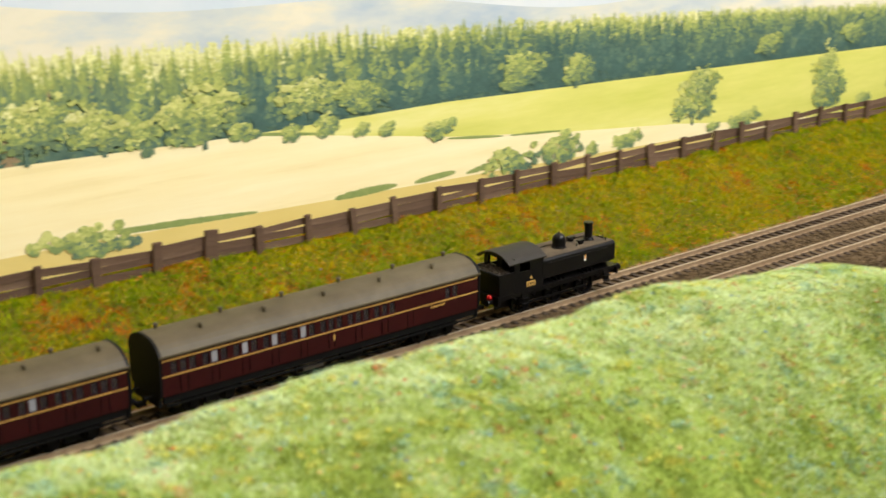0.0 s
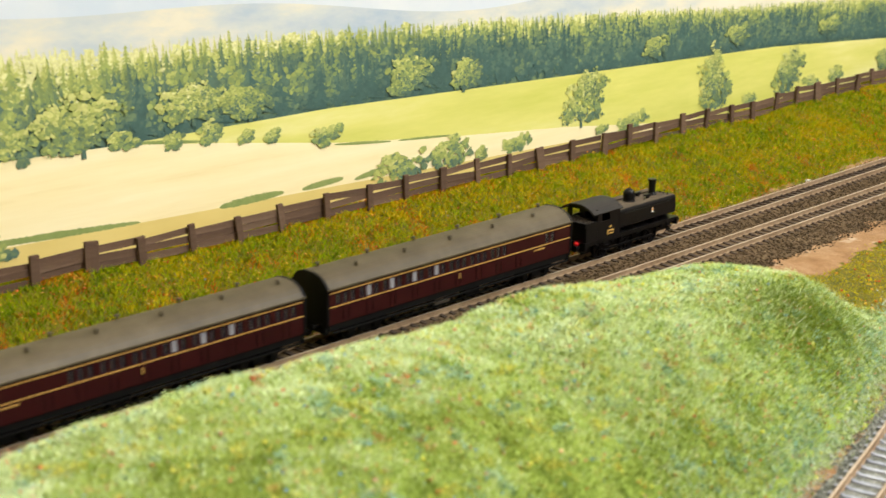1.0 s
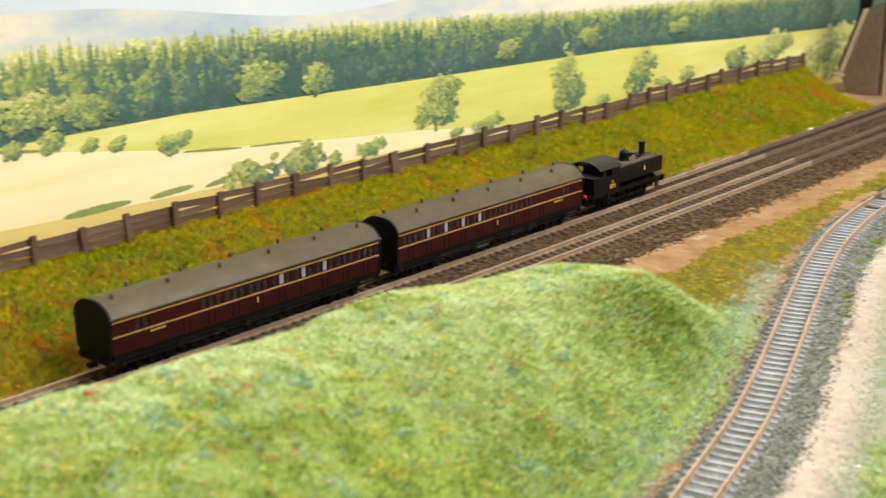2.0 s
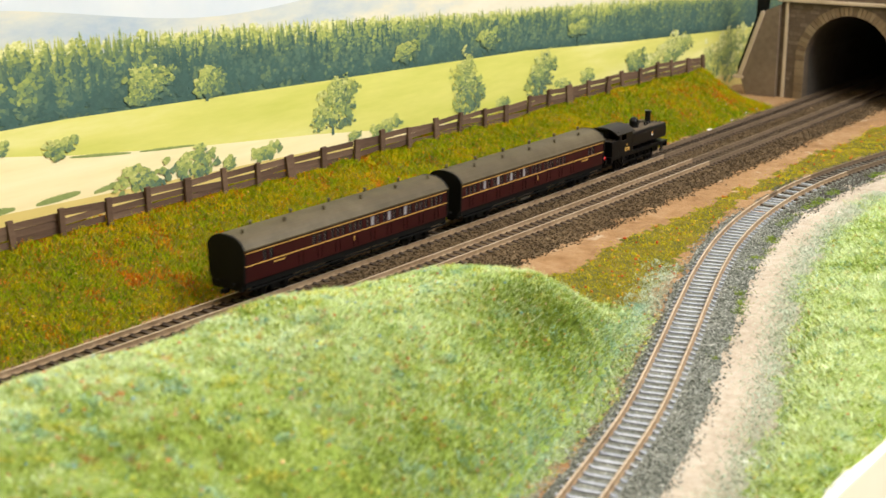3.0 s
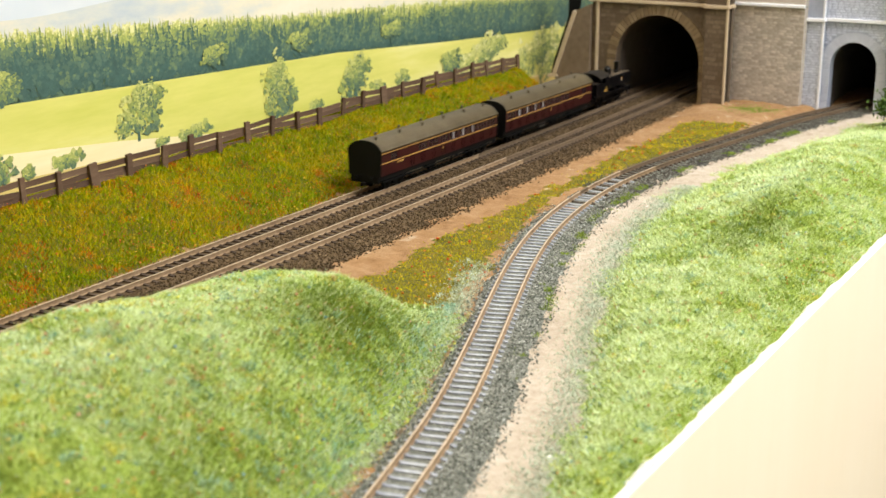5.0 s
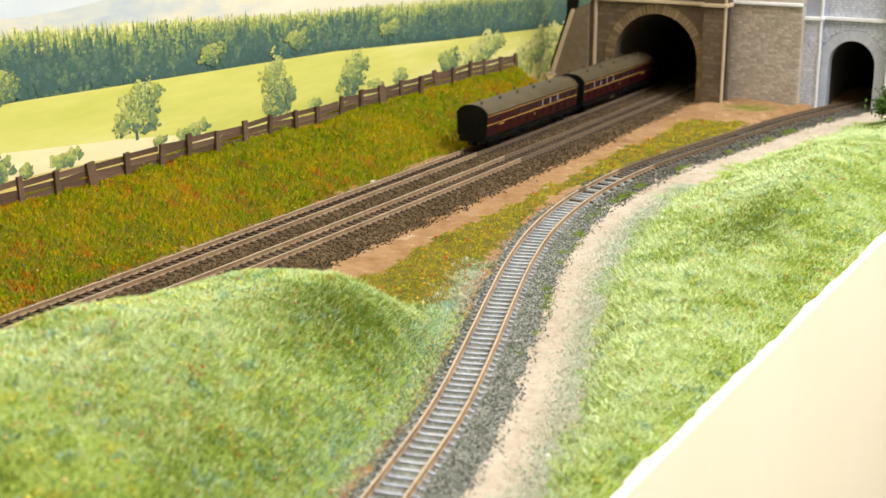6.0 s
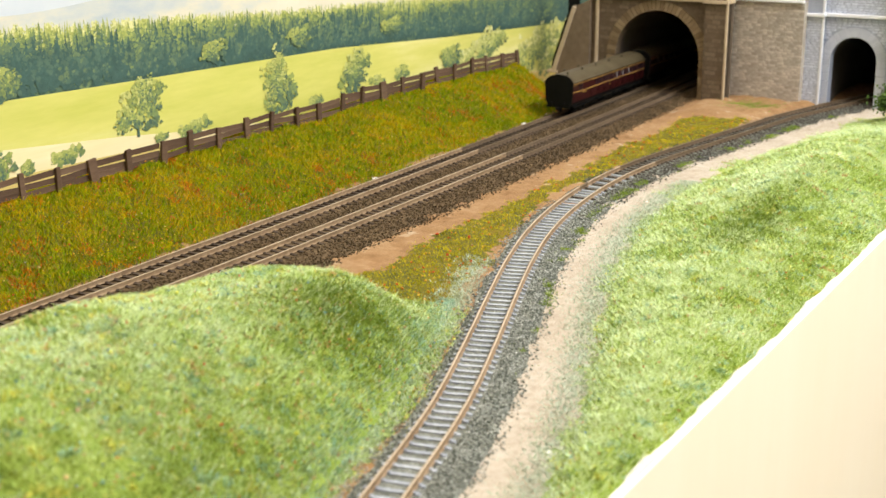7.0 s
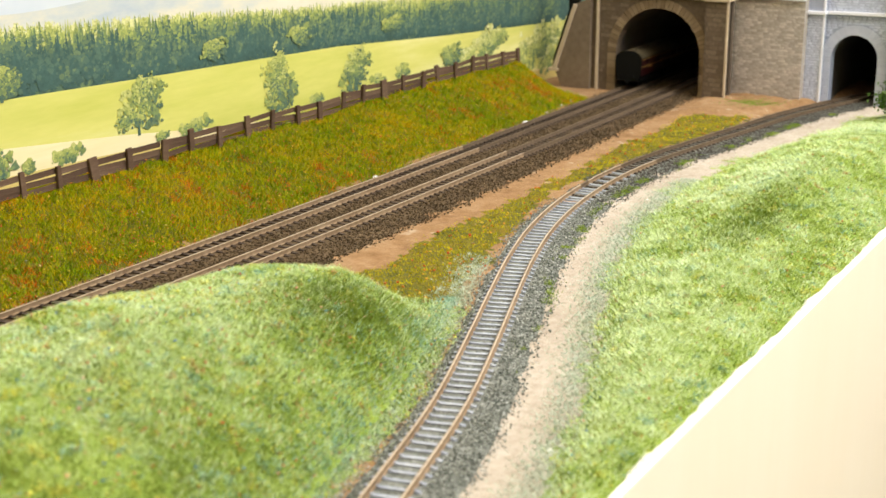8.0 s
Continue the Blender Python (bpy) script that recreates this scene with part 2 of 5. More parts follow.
def prism(bm, outline, x0, x1):
    """An outline in y, z drawn out from x0 to x1."""
    a = [bm.verts.new((x0, y, z)) for y, z in outline]
    b = [bm.verts.new((x1, y, z)) for y, z in outline]
    n = len(outline)
    bm.faces.new(a[::-1]), bm.faces.new(b)
    for i in range(n):
        bm.faces.new((a[i], a[(i + 1) % n], b[(i + 1) % n], b[i]))
    bmesh.ops.recalc_face_normals(bm, faces=bm.faces)
    return bm


def from_arrays(name, verts, faces, mats, parent=None, label="", index=None):
    me = bpy.data.meshes.new(name)
    me.from_pydata((np.asarray(verts) * U).tolist(), [], faces.tolist() if hasattr(faces, "tolist") else faces)
    for m in mats:
        me.materials.append(M[m])
    if index is not None:
        me.polygons.foreach_set("material_index", np.asarray(index, np.int32))
    me.update()
    ob = new(name, me)
    if parent:
        ob.parent = parent
    return tagged(ob, label) if label else ob


# ---- the lie of the land ----
def smooth(e0, e1, x):
    t = np.clip((np.asarray(x, float) - e0) / (e1 - e0), 0, 1)
    return t * t * (3 - 2 * t)


BRANCH = np.array([(-2, -26.0), (10, -22.5), (24.8, -18.8), (30.5, -17.3), (36.3, -15.3), (40.4, -13.8), (44.8, -12.25), (49, -11.0), (54.4, -9.95), (59.7, -9.55), (65, -9.8), (70, -10.5), (75, -11.3), (80.7, -12.2), (86, -13.6), (100, -18.0)])


def curve_through(points, xs):
    """A smooth curve (Catmull-Rom slopes) through points, sampled at xs."""
    px, py = points[:, 0], points[:, 1]
    slope = np.gradient(py, px)
    i = np.clip(np.searchsorted(px, xs) - 1, 0, len(px) - 2)
    h = px[i + 1] - px[i]
    t = (xs - px[i]) / h
    return (2 * t**3 - 3 * t**2 + 1) * py[i] + (t**3 - 2 * t**2 + t) * h * slope[i] + (-2 * t**3 + 3 * t**2) * py[i + 1] + (t**3 - t**2) * h * slope[i + 1]


def branch_y(x):
    return curve_through(BRANCH, np.asarray(x, float))


def wobble(x, y, s, seed):
    """Cheap smooth noise of about -1 to 1."""
    r = np.random.RandomState(seed)
    out = 0
    for k in range(6):
        a, p = r.uniform(0, 2 * np.pi), r.uniform(0, 6.28)
        f = s * r.uniform(0.6, 1.9)
        out = out + np.sin((x * np.cos(a) + y * np.sin(a)) * f + p)
    return out / 3.0


BASE, EDGE = -0.34, -23.6


def clumps(x, y, size, seed):
    """Even, undirected noise of 0 to 1 with clumps of about that size, from a random lattice."""
    table = np.random.RandomState(seed).uniform(0, 1, (64, 64))
    out = 0
    for k, (f, amount) in enumerate(((1.0, 0.6), (2.3, 0.4))):
        u, v = np.asarray(x) * f / size + 17.3 * k, np.asarray(y) * f / size + 9.1 * k
        i, j = np.floor(u).astype(int), np.floor(v).astype(int)
        a, b = u - i, v - j
        a, b = a * a * (3 - 2 * a), b * b * (3 - 2 * b)
        t = lambda m, n: table[m % 64, n % 64]
        out = out + amount * ((t(i, j) * (1 - a) + t(i + 1, j) * a) * (1 - b) + (t(i, j + 1) * (1 - a) + t(i + 1, j + 1) * a) * b)
    return out



def main_off(x):
    """How far the main line bends towards the backdrop."""
    return 0.5 * np.clip((np.asarray(x, float) - 42) / 43, 0, 1.3) ** 1.6


def main_edge(x):
    return np.interp(x, [40, 60, 72, 84], [-5.75, -5.55, -5.15, -4.75])


def land(x, y):
    x, y = np.asarray(x, float), np.asarray(y, float)
    z = np.full(np.broadcast(x, y).shape, BASE)
    # embankment behind the tracks, ending before the portal
    up = np.clip((y - 0.75 - main_off(x)) / (5.1 - main_off(x)), 0, 1)
    end = 1 - smooth(79.0, 83.6, x + 0.55 * (6 - y))
    z = z + 2.15 * (0.75 * up + 0.25 * smooth(0, 1, up)) * end * (1 + 0.04 * wobble(x, y, 0.5, 1))
    # hill between the main line and the branch
    yb = branch_y(x)
    top = np.interp(x, [-30, 17, 20, 24, 28.6, 32, 33.8, 35.6, 37.2, 39], HILL_TOP)
    ridge = np.interp(x, [-30, 24, 28, 33, 40], [-9.6, -9.8, -10.2, -11.0, -10.6])
    near, far = yb + 2.0, np.full_like(yb, -5.5)
    near = np.minimum(near, ridge - 1.2)
    s = np.where(y < ridge, (y - near) / (ridge - near), (far - y) / (far - ridge))
    s = np.clip(s, 0, 1)
    shape = np.where(y < ridge, (1 - (1 - s) ** 2.3) ** 0.8, (1 - (1 - s) ** 2.0) ** 0.9)
    z = z + top * shape * (1 + 0.05 * wobble(x, y, 0.55, 3) * np.clip(s * 3, 0, 1))
    # grassy bank along the front edge
    foot = yb - 3.9
    u = np.clip((foot - y) / np.maximum(foot - EDGE, 0.5), 0, 1)
    height = np.interp(x, [15, 30, 45, 58, 68, 78, 90], BANK_TOP)
    z = z + height * np.sin(np.pi * np.clip(u, 0, 1) ** 0.9) * (u > 0) + 0.3 * smooth(0.2, 1, u)
    z = z + 0.9 * np.exp(-(((x - 62) / 7) ** 2 + ((y + 19.5) / 2.2) ** 2)) - 0.5 * np.exp(-(((x - 52) / 4) ** 2 + ((y + 19.8) / 1.8) ** 2)) * (u > 0)
    # lumpy relief under the grass
    grassy = np.clip(s * 4, 0, 1) + np.clip(u * 4, 0, 1) * np.clip((1 - u) * 5, 0, 1) * (y < foot) + np.clip(up * 4, 0, 1) * end
    z = z + grassy * (0.30 * (clumps(x, y, 1.5, 91) - 0.5) + 0.16 * (clumps(x, y, 0.6, 92) - 0.5))
    # made-up ground between the two lines, against the walls
    z = z + 0.27 * smooth(74, 83, x) * smooth(0.0, 1.0, main_edge(x) - 0.1 - y) * smooth(0.0, 1.0, y - yb - 1.3)
    return z + 0.03 * wobble(x, y, 2.5, 7)


HILL_TOP = [4.0, 3.95, 3.85, 3.65, 3.40, 3.0, 2.5, 1.5, 0.35, 0.0]
BANK_TOP = [0.3, 0.5, 0.8, 1.0, 1.2, 0.5, 0.2]


def zone(x, y):
    """0 soil, 1 turf of the embankment kind, 2 turf of the hill kind, 3 pale path."""
    x, y = np.asarray(x, float), np.asarray(y, float)
    w = wobble(x, y, 1.6, 11) * 0.25 + wobble(x, y, 5.0, 12) * 0.15
    yb = branch_y(x)
    k = np.zeros(np.broadcast(x, y).shape, int)
    bank = (y > 0.9 + main_off(x) + 0.5 * w) & (x + 0.55 * (6 - y) < 83.2 + w)
    strip_far = np.interp(x, [38, 42, 60, 74, 80], [-7.2, -7.4, -7.0, -6.6, -6.9])
    strip_near = np.minimum(np.interp(x, [38, 44, 52, 60, 70, 80], [-10.5, -9.6, -8.5, -8.3, -8.9, -9.6]), yb + 1.5)
    strip_near = np.where(x < 44, yb + 1.6, strip_near)
    strip = (x > 36.5) & (x < 79 + 2 * w) & (y < strip_far + w) & (y > np.maximum(strip_near, yb + 1.3) + w)
    hill = (x < 39 + w) & (y < -5.6 + 0.3 * w) & (y > yb + 1.25 + w)
    front = y < yb - 3.75 + w * np.interp(x, [30, 60], [1, 2])
    k[(y < yb - 1) & ~front] = 3
    k[bank | strip] = 1
    k[hill | front] = 2
    return k


def build_ground():
    xs, ys = np.arange(-32, 96.1, 0.25), np.arange(EDGE, 7.51, 0.25)
    gx, gy = np.meshgrid(xs, ys, indexing="ij")
    gz = land(gx, gy)
    verts = np.stack([gx, gy, gz], -1).reshape(-1, 3)
    nx, ny = len(xs), len(ys)
    i, j = np.meshgrid(np.arange(nx - 1), np.arange(ny - 1), indexing="ij")
    a = (i * ny + j).ravel()
    faces = np.stack([a, a + ny, a + ny + 1, a + 1], 1)
    k = zone(gx[:-1, :-1] + 0.125, gy[:-1, :-1] + 0.125).ravel()
    ob = from_arrays("ground", verts, faces, ["soil", "turf_bank", "turf_hill", "path"], index=k)
    ob.data.polygons.foreach_set("use_smooth", [True] * len(ob.data.polygons))
    tagged(ob, "modelled ground of brown soil, sandy path and green turf", "ground", kind="structure")


build_ground()


# ---- baseboard and room ----
bm = bmesh.new()
box(bm, -34, 110, EDGE - 0.20, EDGE - 0.08, -16, -0.14, 0.02)
tagged(part("baseboard_fascia", bm, "fascia"), "pale cream painted board along the front of the layout", "board", kind="structure")
bm = bmesh.new()
box(bm, -34, 110, EDGE - 0.1, 9.0, -4.0, -1.2)
tagged(part("baseboard", bm, "fascia"), "plywood baseboard under the layout", "baseboard", kind="structure")


def build_foam_edge():
    """The torn white edge of the scenery base, standing a little over the fascia."""
    xs = np.arange(-32, 96, 0.3)
    w = wobble(xs, 0 * xs, 2.2, 31) * 0.10 + wobble(xs, 0 * xs, 7.0, 32) * 0.06
    top = land(xs, np.full_like(xs, EDGE + 0.02)) + 0.05
    outer, inner = EDGE - 0.09 + 0.16 * w, EDGE + 0.03 + 0.42 * w
    rows = [np.stack([xs, outer, top - 0.22], 1), np.stack([xs, outer, top - 0.08], 1), np.stack([xs, outer + 0.06, top + 0.02 + 0.3 * w], 1), np.stack([xs, inner, land(xs, inner) + 0.03], 1), np.stack([xs, inner + 0.1, land(xs, inner) - 0.2], 1)]
    n = len(xs)
    verts = np.concatenate(rows)
    faces = [(r * n + i, r * n + i + 1, (r + 1) * n + i + 1, (r + 1) * n + i) for r in range(4) for i in range(n - 1)]
    tagged(from_arrays("scenery_edge", verts, np.array(faces), ["foam_edge"]), "torn white plaster edge of the scenery base", "edge", kind="structure")


build_foam_edge()


def room_wall(name, x0, x1, y0, y1, z0, z1, mat, label, category):
    bm = bmesh.new()
    box(bm, x0, x1, y0, y1, z0, z1)
    tagged(part(name, bm, mat), label, category, kind="structure")


room_wall("wall_north", -160, 260, 13, 23, -90, 120, "room_wall", "plain cream plaster wall behind the layout", "wall")
room_wall("wall_east", 250, 260, -90, 13, -90, 120, "room_wall", "plain cream plaster wall", "wall")
room_wall("wall_west", -160, -150, -90, 13, -90, 120, "room_wall", "plain cream plaster wall", "wall")
room_wall("floor", -160, 260, -100, 23, -100, -90, "room_floor", "brown carpet floor", "floor")
room_wall("ceiling", -160, 260, -100, 23, 120, 130, "room_wall", "plain white ceiling", "ceiling")
bm = bmesh.new()
for q in ((-160, 0, -90, 120), (130, 260, -90, 120), (0, 130, -90, 56), (0, 130, 116, 120)):
    box(bm, q[0], q[1], -100, -90, q[2], q[3])
tagged(part("wall_south", bm, "room_wall"), "plain cream plaster wall with a wide window", "wall", kind="structure")


# ---- printed backdrop ----
PRINT = {
    "sky": material("print_sky", [(0.50, 0.58, 0.66), (0.68, 0.70, 0.70)], 20, 0.45),
    "far": material("print_far", [(0.0, (0.38, 0.46, 0.54)), (0.35, (0.54, 0.57, 0.54)), (0.6, (0.68, 0.64, 0.50)), (1.0, (0.73, 0.69, 0.57))], 60, 0.45, stretch=(0.45, 1, 1.3)),
    "green": material("print_green", [(0.50, 0.52, 0.10), (0.64, 0.62, 0.17), (0.77, 0.73, 0.34)], 45, 0.45, stretch=(0.22, 1, 1.6)),
    "wheat": material("print_wheat", [(0.72, 0.59, 0.27), (0.82, 0.71, 0.40), (0.86, 0.78, 0.50)], 130, 0.45, stretch=(0.10, 1, 1.5)),
    "verge": material("print_verge", [(0.60, 0.47, 0.14), (0.70, 0.56, 0.20)], 80, 0.45, stretch=(0.3, 1, 1)),
    "hedge": material("print_hedge", [(0.14, 0.20, 0.06), (0.23, 0.29, 0.09), (0.34, 0.38, 0.14)], 250, 0.45, island=0.4),
}
for key, value in PRINT.items():
    M["print_" + key] = value



# Inks of the printed foliage, from deep blue-green to sunlit yellow-green, and one brown for bare stems.
INKS = [(0.055, 0.112, 0.096), (0.085, 0.148, 0.108), (0.132, 0.195, 0.105), (0.200, 0.268, 0.098), (0.290, 0.345, 0.100), (0.400, 0.435, 0.125), (0.520, 0.532, 0.180), (0.645, 0.642, 0.300), (0.270, 0.200, 0.110)]
FOLIAGE = []
for k, c in enumerate(INKS):
    M["print_leaf_%d" % k] = material("print_leaf_%d" % k, [tuple(0.72 * v for v in c), c, tuple(min(0.8, 1.25 * v) for v in c)], 900, 0.45, island=0.35)
    FOLIAGE.append("print_leaf_%d" % k)
WALL_Y = 7.64
sheet = bmesh.new()
box(sheet, -34, 100, WALL_Y, WALL_Y + 0.25, -1.0, 13.5)
backdrop = part("backdrop", sheet, "print_sky")
tagged(backdrop, "printed paper backdrop of fields, woods and hazy hills", "backdrop", kind="structure")


def print_band(name, mat, depth, lower, upper, label="", step=0.5):
    """A printed area between two lines along the sheet, laid just proud of it."""
    xs = np.arange(-34, 99.9, step)
    lo, hi = lower(xs), upper(xs)
    hi = np.maximum(hi, lo)
    n = len(xs)
    verts = np.concatenate([np.stack([xs, np.full_like(xs, WALL_Y - depth), lo], 1), np.stack([xs, np.full_like(xs, WALL_Y - depth), hi], 1)])
    faces = [(i, i + 1, n + i + 1, n + i) for i in range(n - 1) if hi[i] > lo[i] or hi[i + 1] > lo[i + 1]]
    return from_arrays(name, verts, faces, [mat], backdrop, label)


def line(*pts):
    a = np.array(pts)
    return lambda x: np.interp(x, a[:, 0], a[:, 1])


FOREST_TOP = line((-34, 10.6), (12, 9.8), (25, 9.3), (43, 8.5), (57, 7.7), (75, 7.0), (99, 6.0))
FOREST_LOW = line((-34, 6.2), (12, 5.95), (20, 5.75), (30, 5.8), (43, 5.45), (61, 5.0), (73, 4.3), (86, 3.7), (99, 3.2))
WHEAT_TOP = line((-34, 6.3), (12, 6.05), (20.5, 5.75), (24.6, 5.2), (30.2, 4.35), (36.6, 3.65), (43.9, 3.0), (50, 2.3), (60, 1.5), (99, 0))
print_band("printed_far_hills", "print_far", 0.01, lambda x: x * 0 + 5, lambda x: FOREST_TOP(x) + 1.0 + 0.5 * np.sin(x * 0.11 + 1) + 0.3 * np.sin(x * 0.29))


class Ink:
    """Flat printed dabs gathered into one mesh; each lies a hair in front of the one before."""

    def __init__(self, near, seed):
        self.v, self.f, self.k, self.near, self.r = [], [], [], near, np.random.RandomState(seed)

    def dab(self, pts, tone, lift):
        n = len(self.v)
        self.v += [(x, WALL_Y - self.near - lift, z) for x, z in pts]
        self.f.append(tuple(range(n, n + len(pts))))
        self.k.append(int(np.clip(round(tone), 0, 7)) if tone < 50 else 8)

    def conifer(self, x, low, h, w, tone, lift):
        r, tiers = self.r, 8
        lean = r.uniform(-0.06, 0.06) * h
        for i in range(tiers):
            u0, u1 = i / tiers, min(1.0, (i + 1.55) / tiers)
            half = w * 0.5 * (1 - 0.86 * u0) * r.uniform(0.75, 1.2)
            z0, z1 = low + h * u0, low + h * u1
            xa, xb = x + lean * u0, x + lean * u1
            t = tone - 1.2 + 1.7 * u0 + r.uniform(-0.5, 0.5)
            e = lift + 0.0001 * i
            m = z0 + 0.12 * h * r.uniform(-0.3, 0.4)
            self.dab([(xa - half, z0 - 0.05 * h * r.uniform(0, 1)), (xa - 0.4 * half, m), (xa, z0), (xb, z1), (xb - 0.25 * half, 0.5 * (z0 + z1))], t + 0.3, e)
            self.dab([(xa, z0), (xa + 0.5 * half, m - 0.03 * h), (xa + half * r.uniform(0.8, 1.1), z0 - 0.05 * h * r.uniform(0, 1)), (xb + 0.22 * half, 0.5 * (z0 + z1)), (xb, z1)], t - 0.4, e)

    def crown(self, x, low, h, w, tone, lift, n=60, egg=0.0, size=0.16, fine=0):
        """A broad-leaved crown of many small clumps: lit from the upper left, deep below."""
        r = self.r
        lobes = [(r.uniform(-0.28, 0.28), r.uniform(0.22, 0.78), r.uniform(0.20, 0.34)) for _ in range(7)] + [(0, 0.5, 0.34)]
        spots = []
        for i in range(n):
            a, b, c = lobes[r.randint(len(lobes))]
            q, g = c * math.sqrt(r.uniform(0, 1)), r.uniform(0, 6.283)
            u, v = a + q * math.cos(g), b + 1.05 * q * math.sin(g)
            u *= 1 - egg * max(0.0, v - 0.25)
            if v < 0.02:
                continue
            spots.append((-(0.8 * (v - b) - 0.5 * (u - a)) + r.uniform(-0.12, 0.12), u, v, ((v - b) - 0.7 * (u - a)) / c))
        spots.sort(reverse=True)
        if fine:  # leaf sprays over the larger clumps
            for i in range(fine):
                _, u, v, lit = spots[r.randint(len(spots))]
                u, v = u + r.normal(0, 0.035), v + r.normal(0, 0.035)
                spots.append((0, u, max(v, 0.02), lit + r.normal(0, 0.35)))
        for i, (_, u, v, lit) in enumerate(spots):
            s = size * w ** 0.5 * r.uniform(0.6, 1.3) * (0.42 if i >= n else 1.0)
            m = 7
            g0 = r.uniform(0, 6.28)
            pts = [(x + u * w + s * r.uniform(0.55, 1.2) * math.cos(g0 + 6.2832 * k / m), low + v * h + 0.85 * s * r.uniform(0.55, 1.2) * math.sin(g0 + 6.2832 * k / m)) for k in range(m)]
            self.dab(pts, tone + 1.9 * np.clip(lit, -1, 1) + 0.7 * (v - 0.5) + r.uniform(-0.6, 0.6), lift + 0.00002 * i)

    def done(self, name, parent):
        return from_arrays(name, self.v, self.f, FOLIAGE, parent, index=self.k)


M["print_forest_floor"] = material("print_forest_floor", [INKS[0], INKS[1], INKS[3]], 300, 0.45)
print_band("printed_forest_floor", "print_forest_floor", 0.012, lambda x: FOREST_LOW(x) - 0.1, lambda x: FOREST_TOP(x) - 0.9)


def forest():
    """The wood: pale misty tops far up, row on row down to deep blue-green trees at its foot."""
    ink = Ink(0.015, 5)
    r = ink.r
    rows = 11
    for k in range(rows):
        v = 1 - k / (rows - 1)
        x = -8.0
        while x < 99:
            lo, hi = float(FOREST_LOW(x)), float(FOREST_TOP(x))
            depth = hi - lo
            h = (0.18 + 0.36 * (1 - v)) * depth * r.uniform(0.7, 1.3)
            w = h * r.uniform(0.34, 0.60)
            z = lo - 0.05 + (depth * 0.93 - 0.16 * depth) * v + r.uniform(-0.07, 0.07) * depth * (k > 0) * (k < rows - 1)
            patch = float(clumps(np.array([x]), np.array([z * 2.5]), 3.0, 77)[0])
            tone = 0.6 + 5.7 * v ** 1.9 + 3.0 * (patch - 0.5) + 2.3 * np.clip((28 - x) / 18, -0.6, 1) + r.uniform(-0.4, 0.4)
            lift = 0.003 * k + 0.002 * r.uniform(0, 1)
            leafy = r.uniform(0, 1) < np.interp(x, [8, 25, 45, 65], [0.18, 0.30, 0.6, 0.75]) * (1 - 0.45 * v)
            if leafy:
                ink.crown(x, z, h * 0.85, w * 1.5, tone + 0.4, lift, 60, 0.0, 0.10)
            else:
                ink.conifer(x, z, h, w, 60 if (x < 22 and v < 0.5 and r.uniform(0, 1) < 0.05) else tone, lift)
            x += w * r.uniform(0.42, 0.75)
    ink.done("printed_forest", backdrop)


forest()
print_band("printed_green_field", "print_green", 0.054, lambda x: x * 0 - 0.5, FOREST_LOW)
print_band("printed_wheat_field", "print_wheat", 0.058, lambda x: x * 0 - 0.5, lambda x: np.minimum(WHEAT_TOP(x), FOREST_LOW(x) + 0.02))
print_band("printed_verge", "print_verge", 0.062, lambda x: x * 0 - 0.5, line((-34, 3.3), (14, 3.0), (32, 2.55), (46, 2.2), (60, 1.2), (99, 0)))


def printed_tree(x, low, high, width, seed, tone=4.3, bushy=False, egg=0.0):
    h = high - low
    ink = Ink(0.070 + 0.003 * (seed % 12), seed)
    if bushy:
        ink.crown(x, low - 0.1 * h, h * 1.1, width, tone - 0.4, 0.0, 60, 0.0, 0.12, 260)
        return ink.done("printed_bush", backdrop)
    ink.dab([(x - 0.10, low), (x + 0.08, low), (x + 0.04, low + 0.4 * h), (x - 0.05, low + 0.4 * h)], 1, 0.0)
    ink.crown(x, low + (0.10 if not egg else -0.02) * h, h * (0.90 if not egg else 1.0), width * 1.1, tone - 0.4, 0.001, 150, egg, 0.10, 900)
    return ink.done("printed_tree", backdrop)


for q, (x, lo, hi, w) in enumerate(((45.0, 2.8, 5.5, 3.2), (55.8, 2.25, 5.4, 3.3), (62.8, 2.3, 5.3, 3.3), (78.6, 2.0, 4.3, 4.6), (86.5, 1.0, 3.7, 4.0), (19.0, 5.5, 7.9, 3.6), (12.5, 5.9, 8.0, 3.4), (73.5, 2.2, 3.6, 2.6), (23.5, 6.0, 7.6, 2.6), (34.0, 5.7, 7.4, 2.6), (4.5, 6.0, 8.3, 3.5), (15.2, 5.8, 7.4, 2.4), (26.0, 5.8, 7.2, 2.2), (37.2, 5.5, 6.9, 2.0), (0.5, 5.9, 7.8, 3.0), (9.0, 5.9, 7.6, 2.8), (50.5, 5.5, 6.7, 1.6), (57.5, 5.35, 6.6, 1.7), (66.5, 4.95, 6.2, 1.9))):
    printed_tree(x, lo, hi, w, 100 + q, (4.8 if x > 70 else 4.0) if q < 5 else (4.4 if x < 24 else 3.5), False, 0.5 if q in (1, 2) else 0.0)
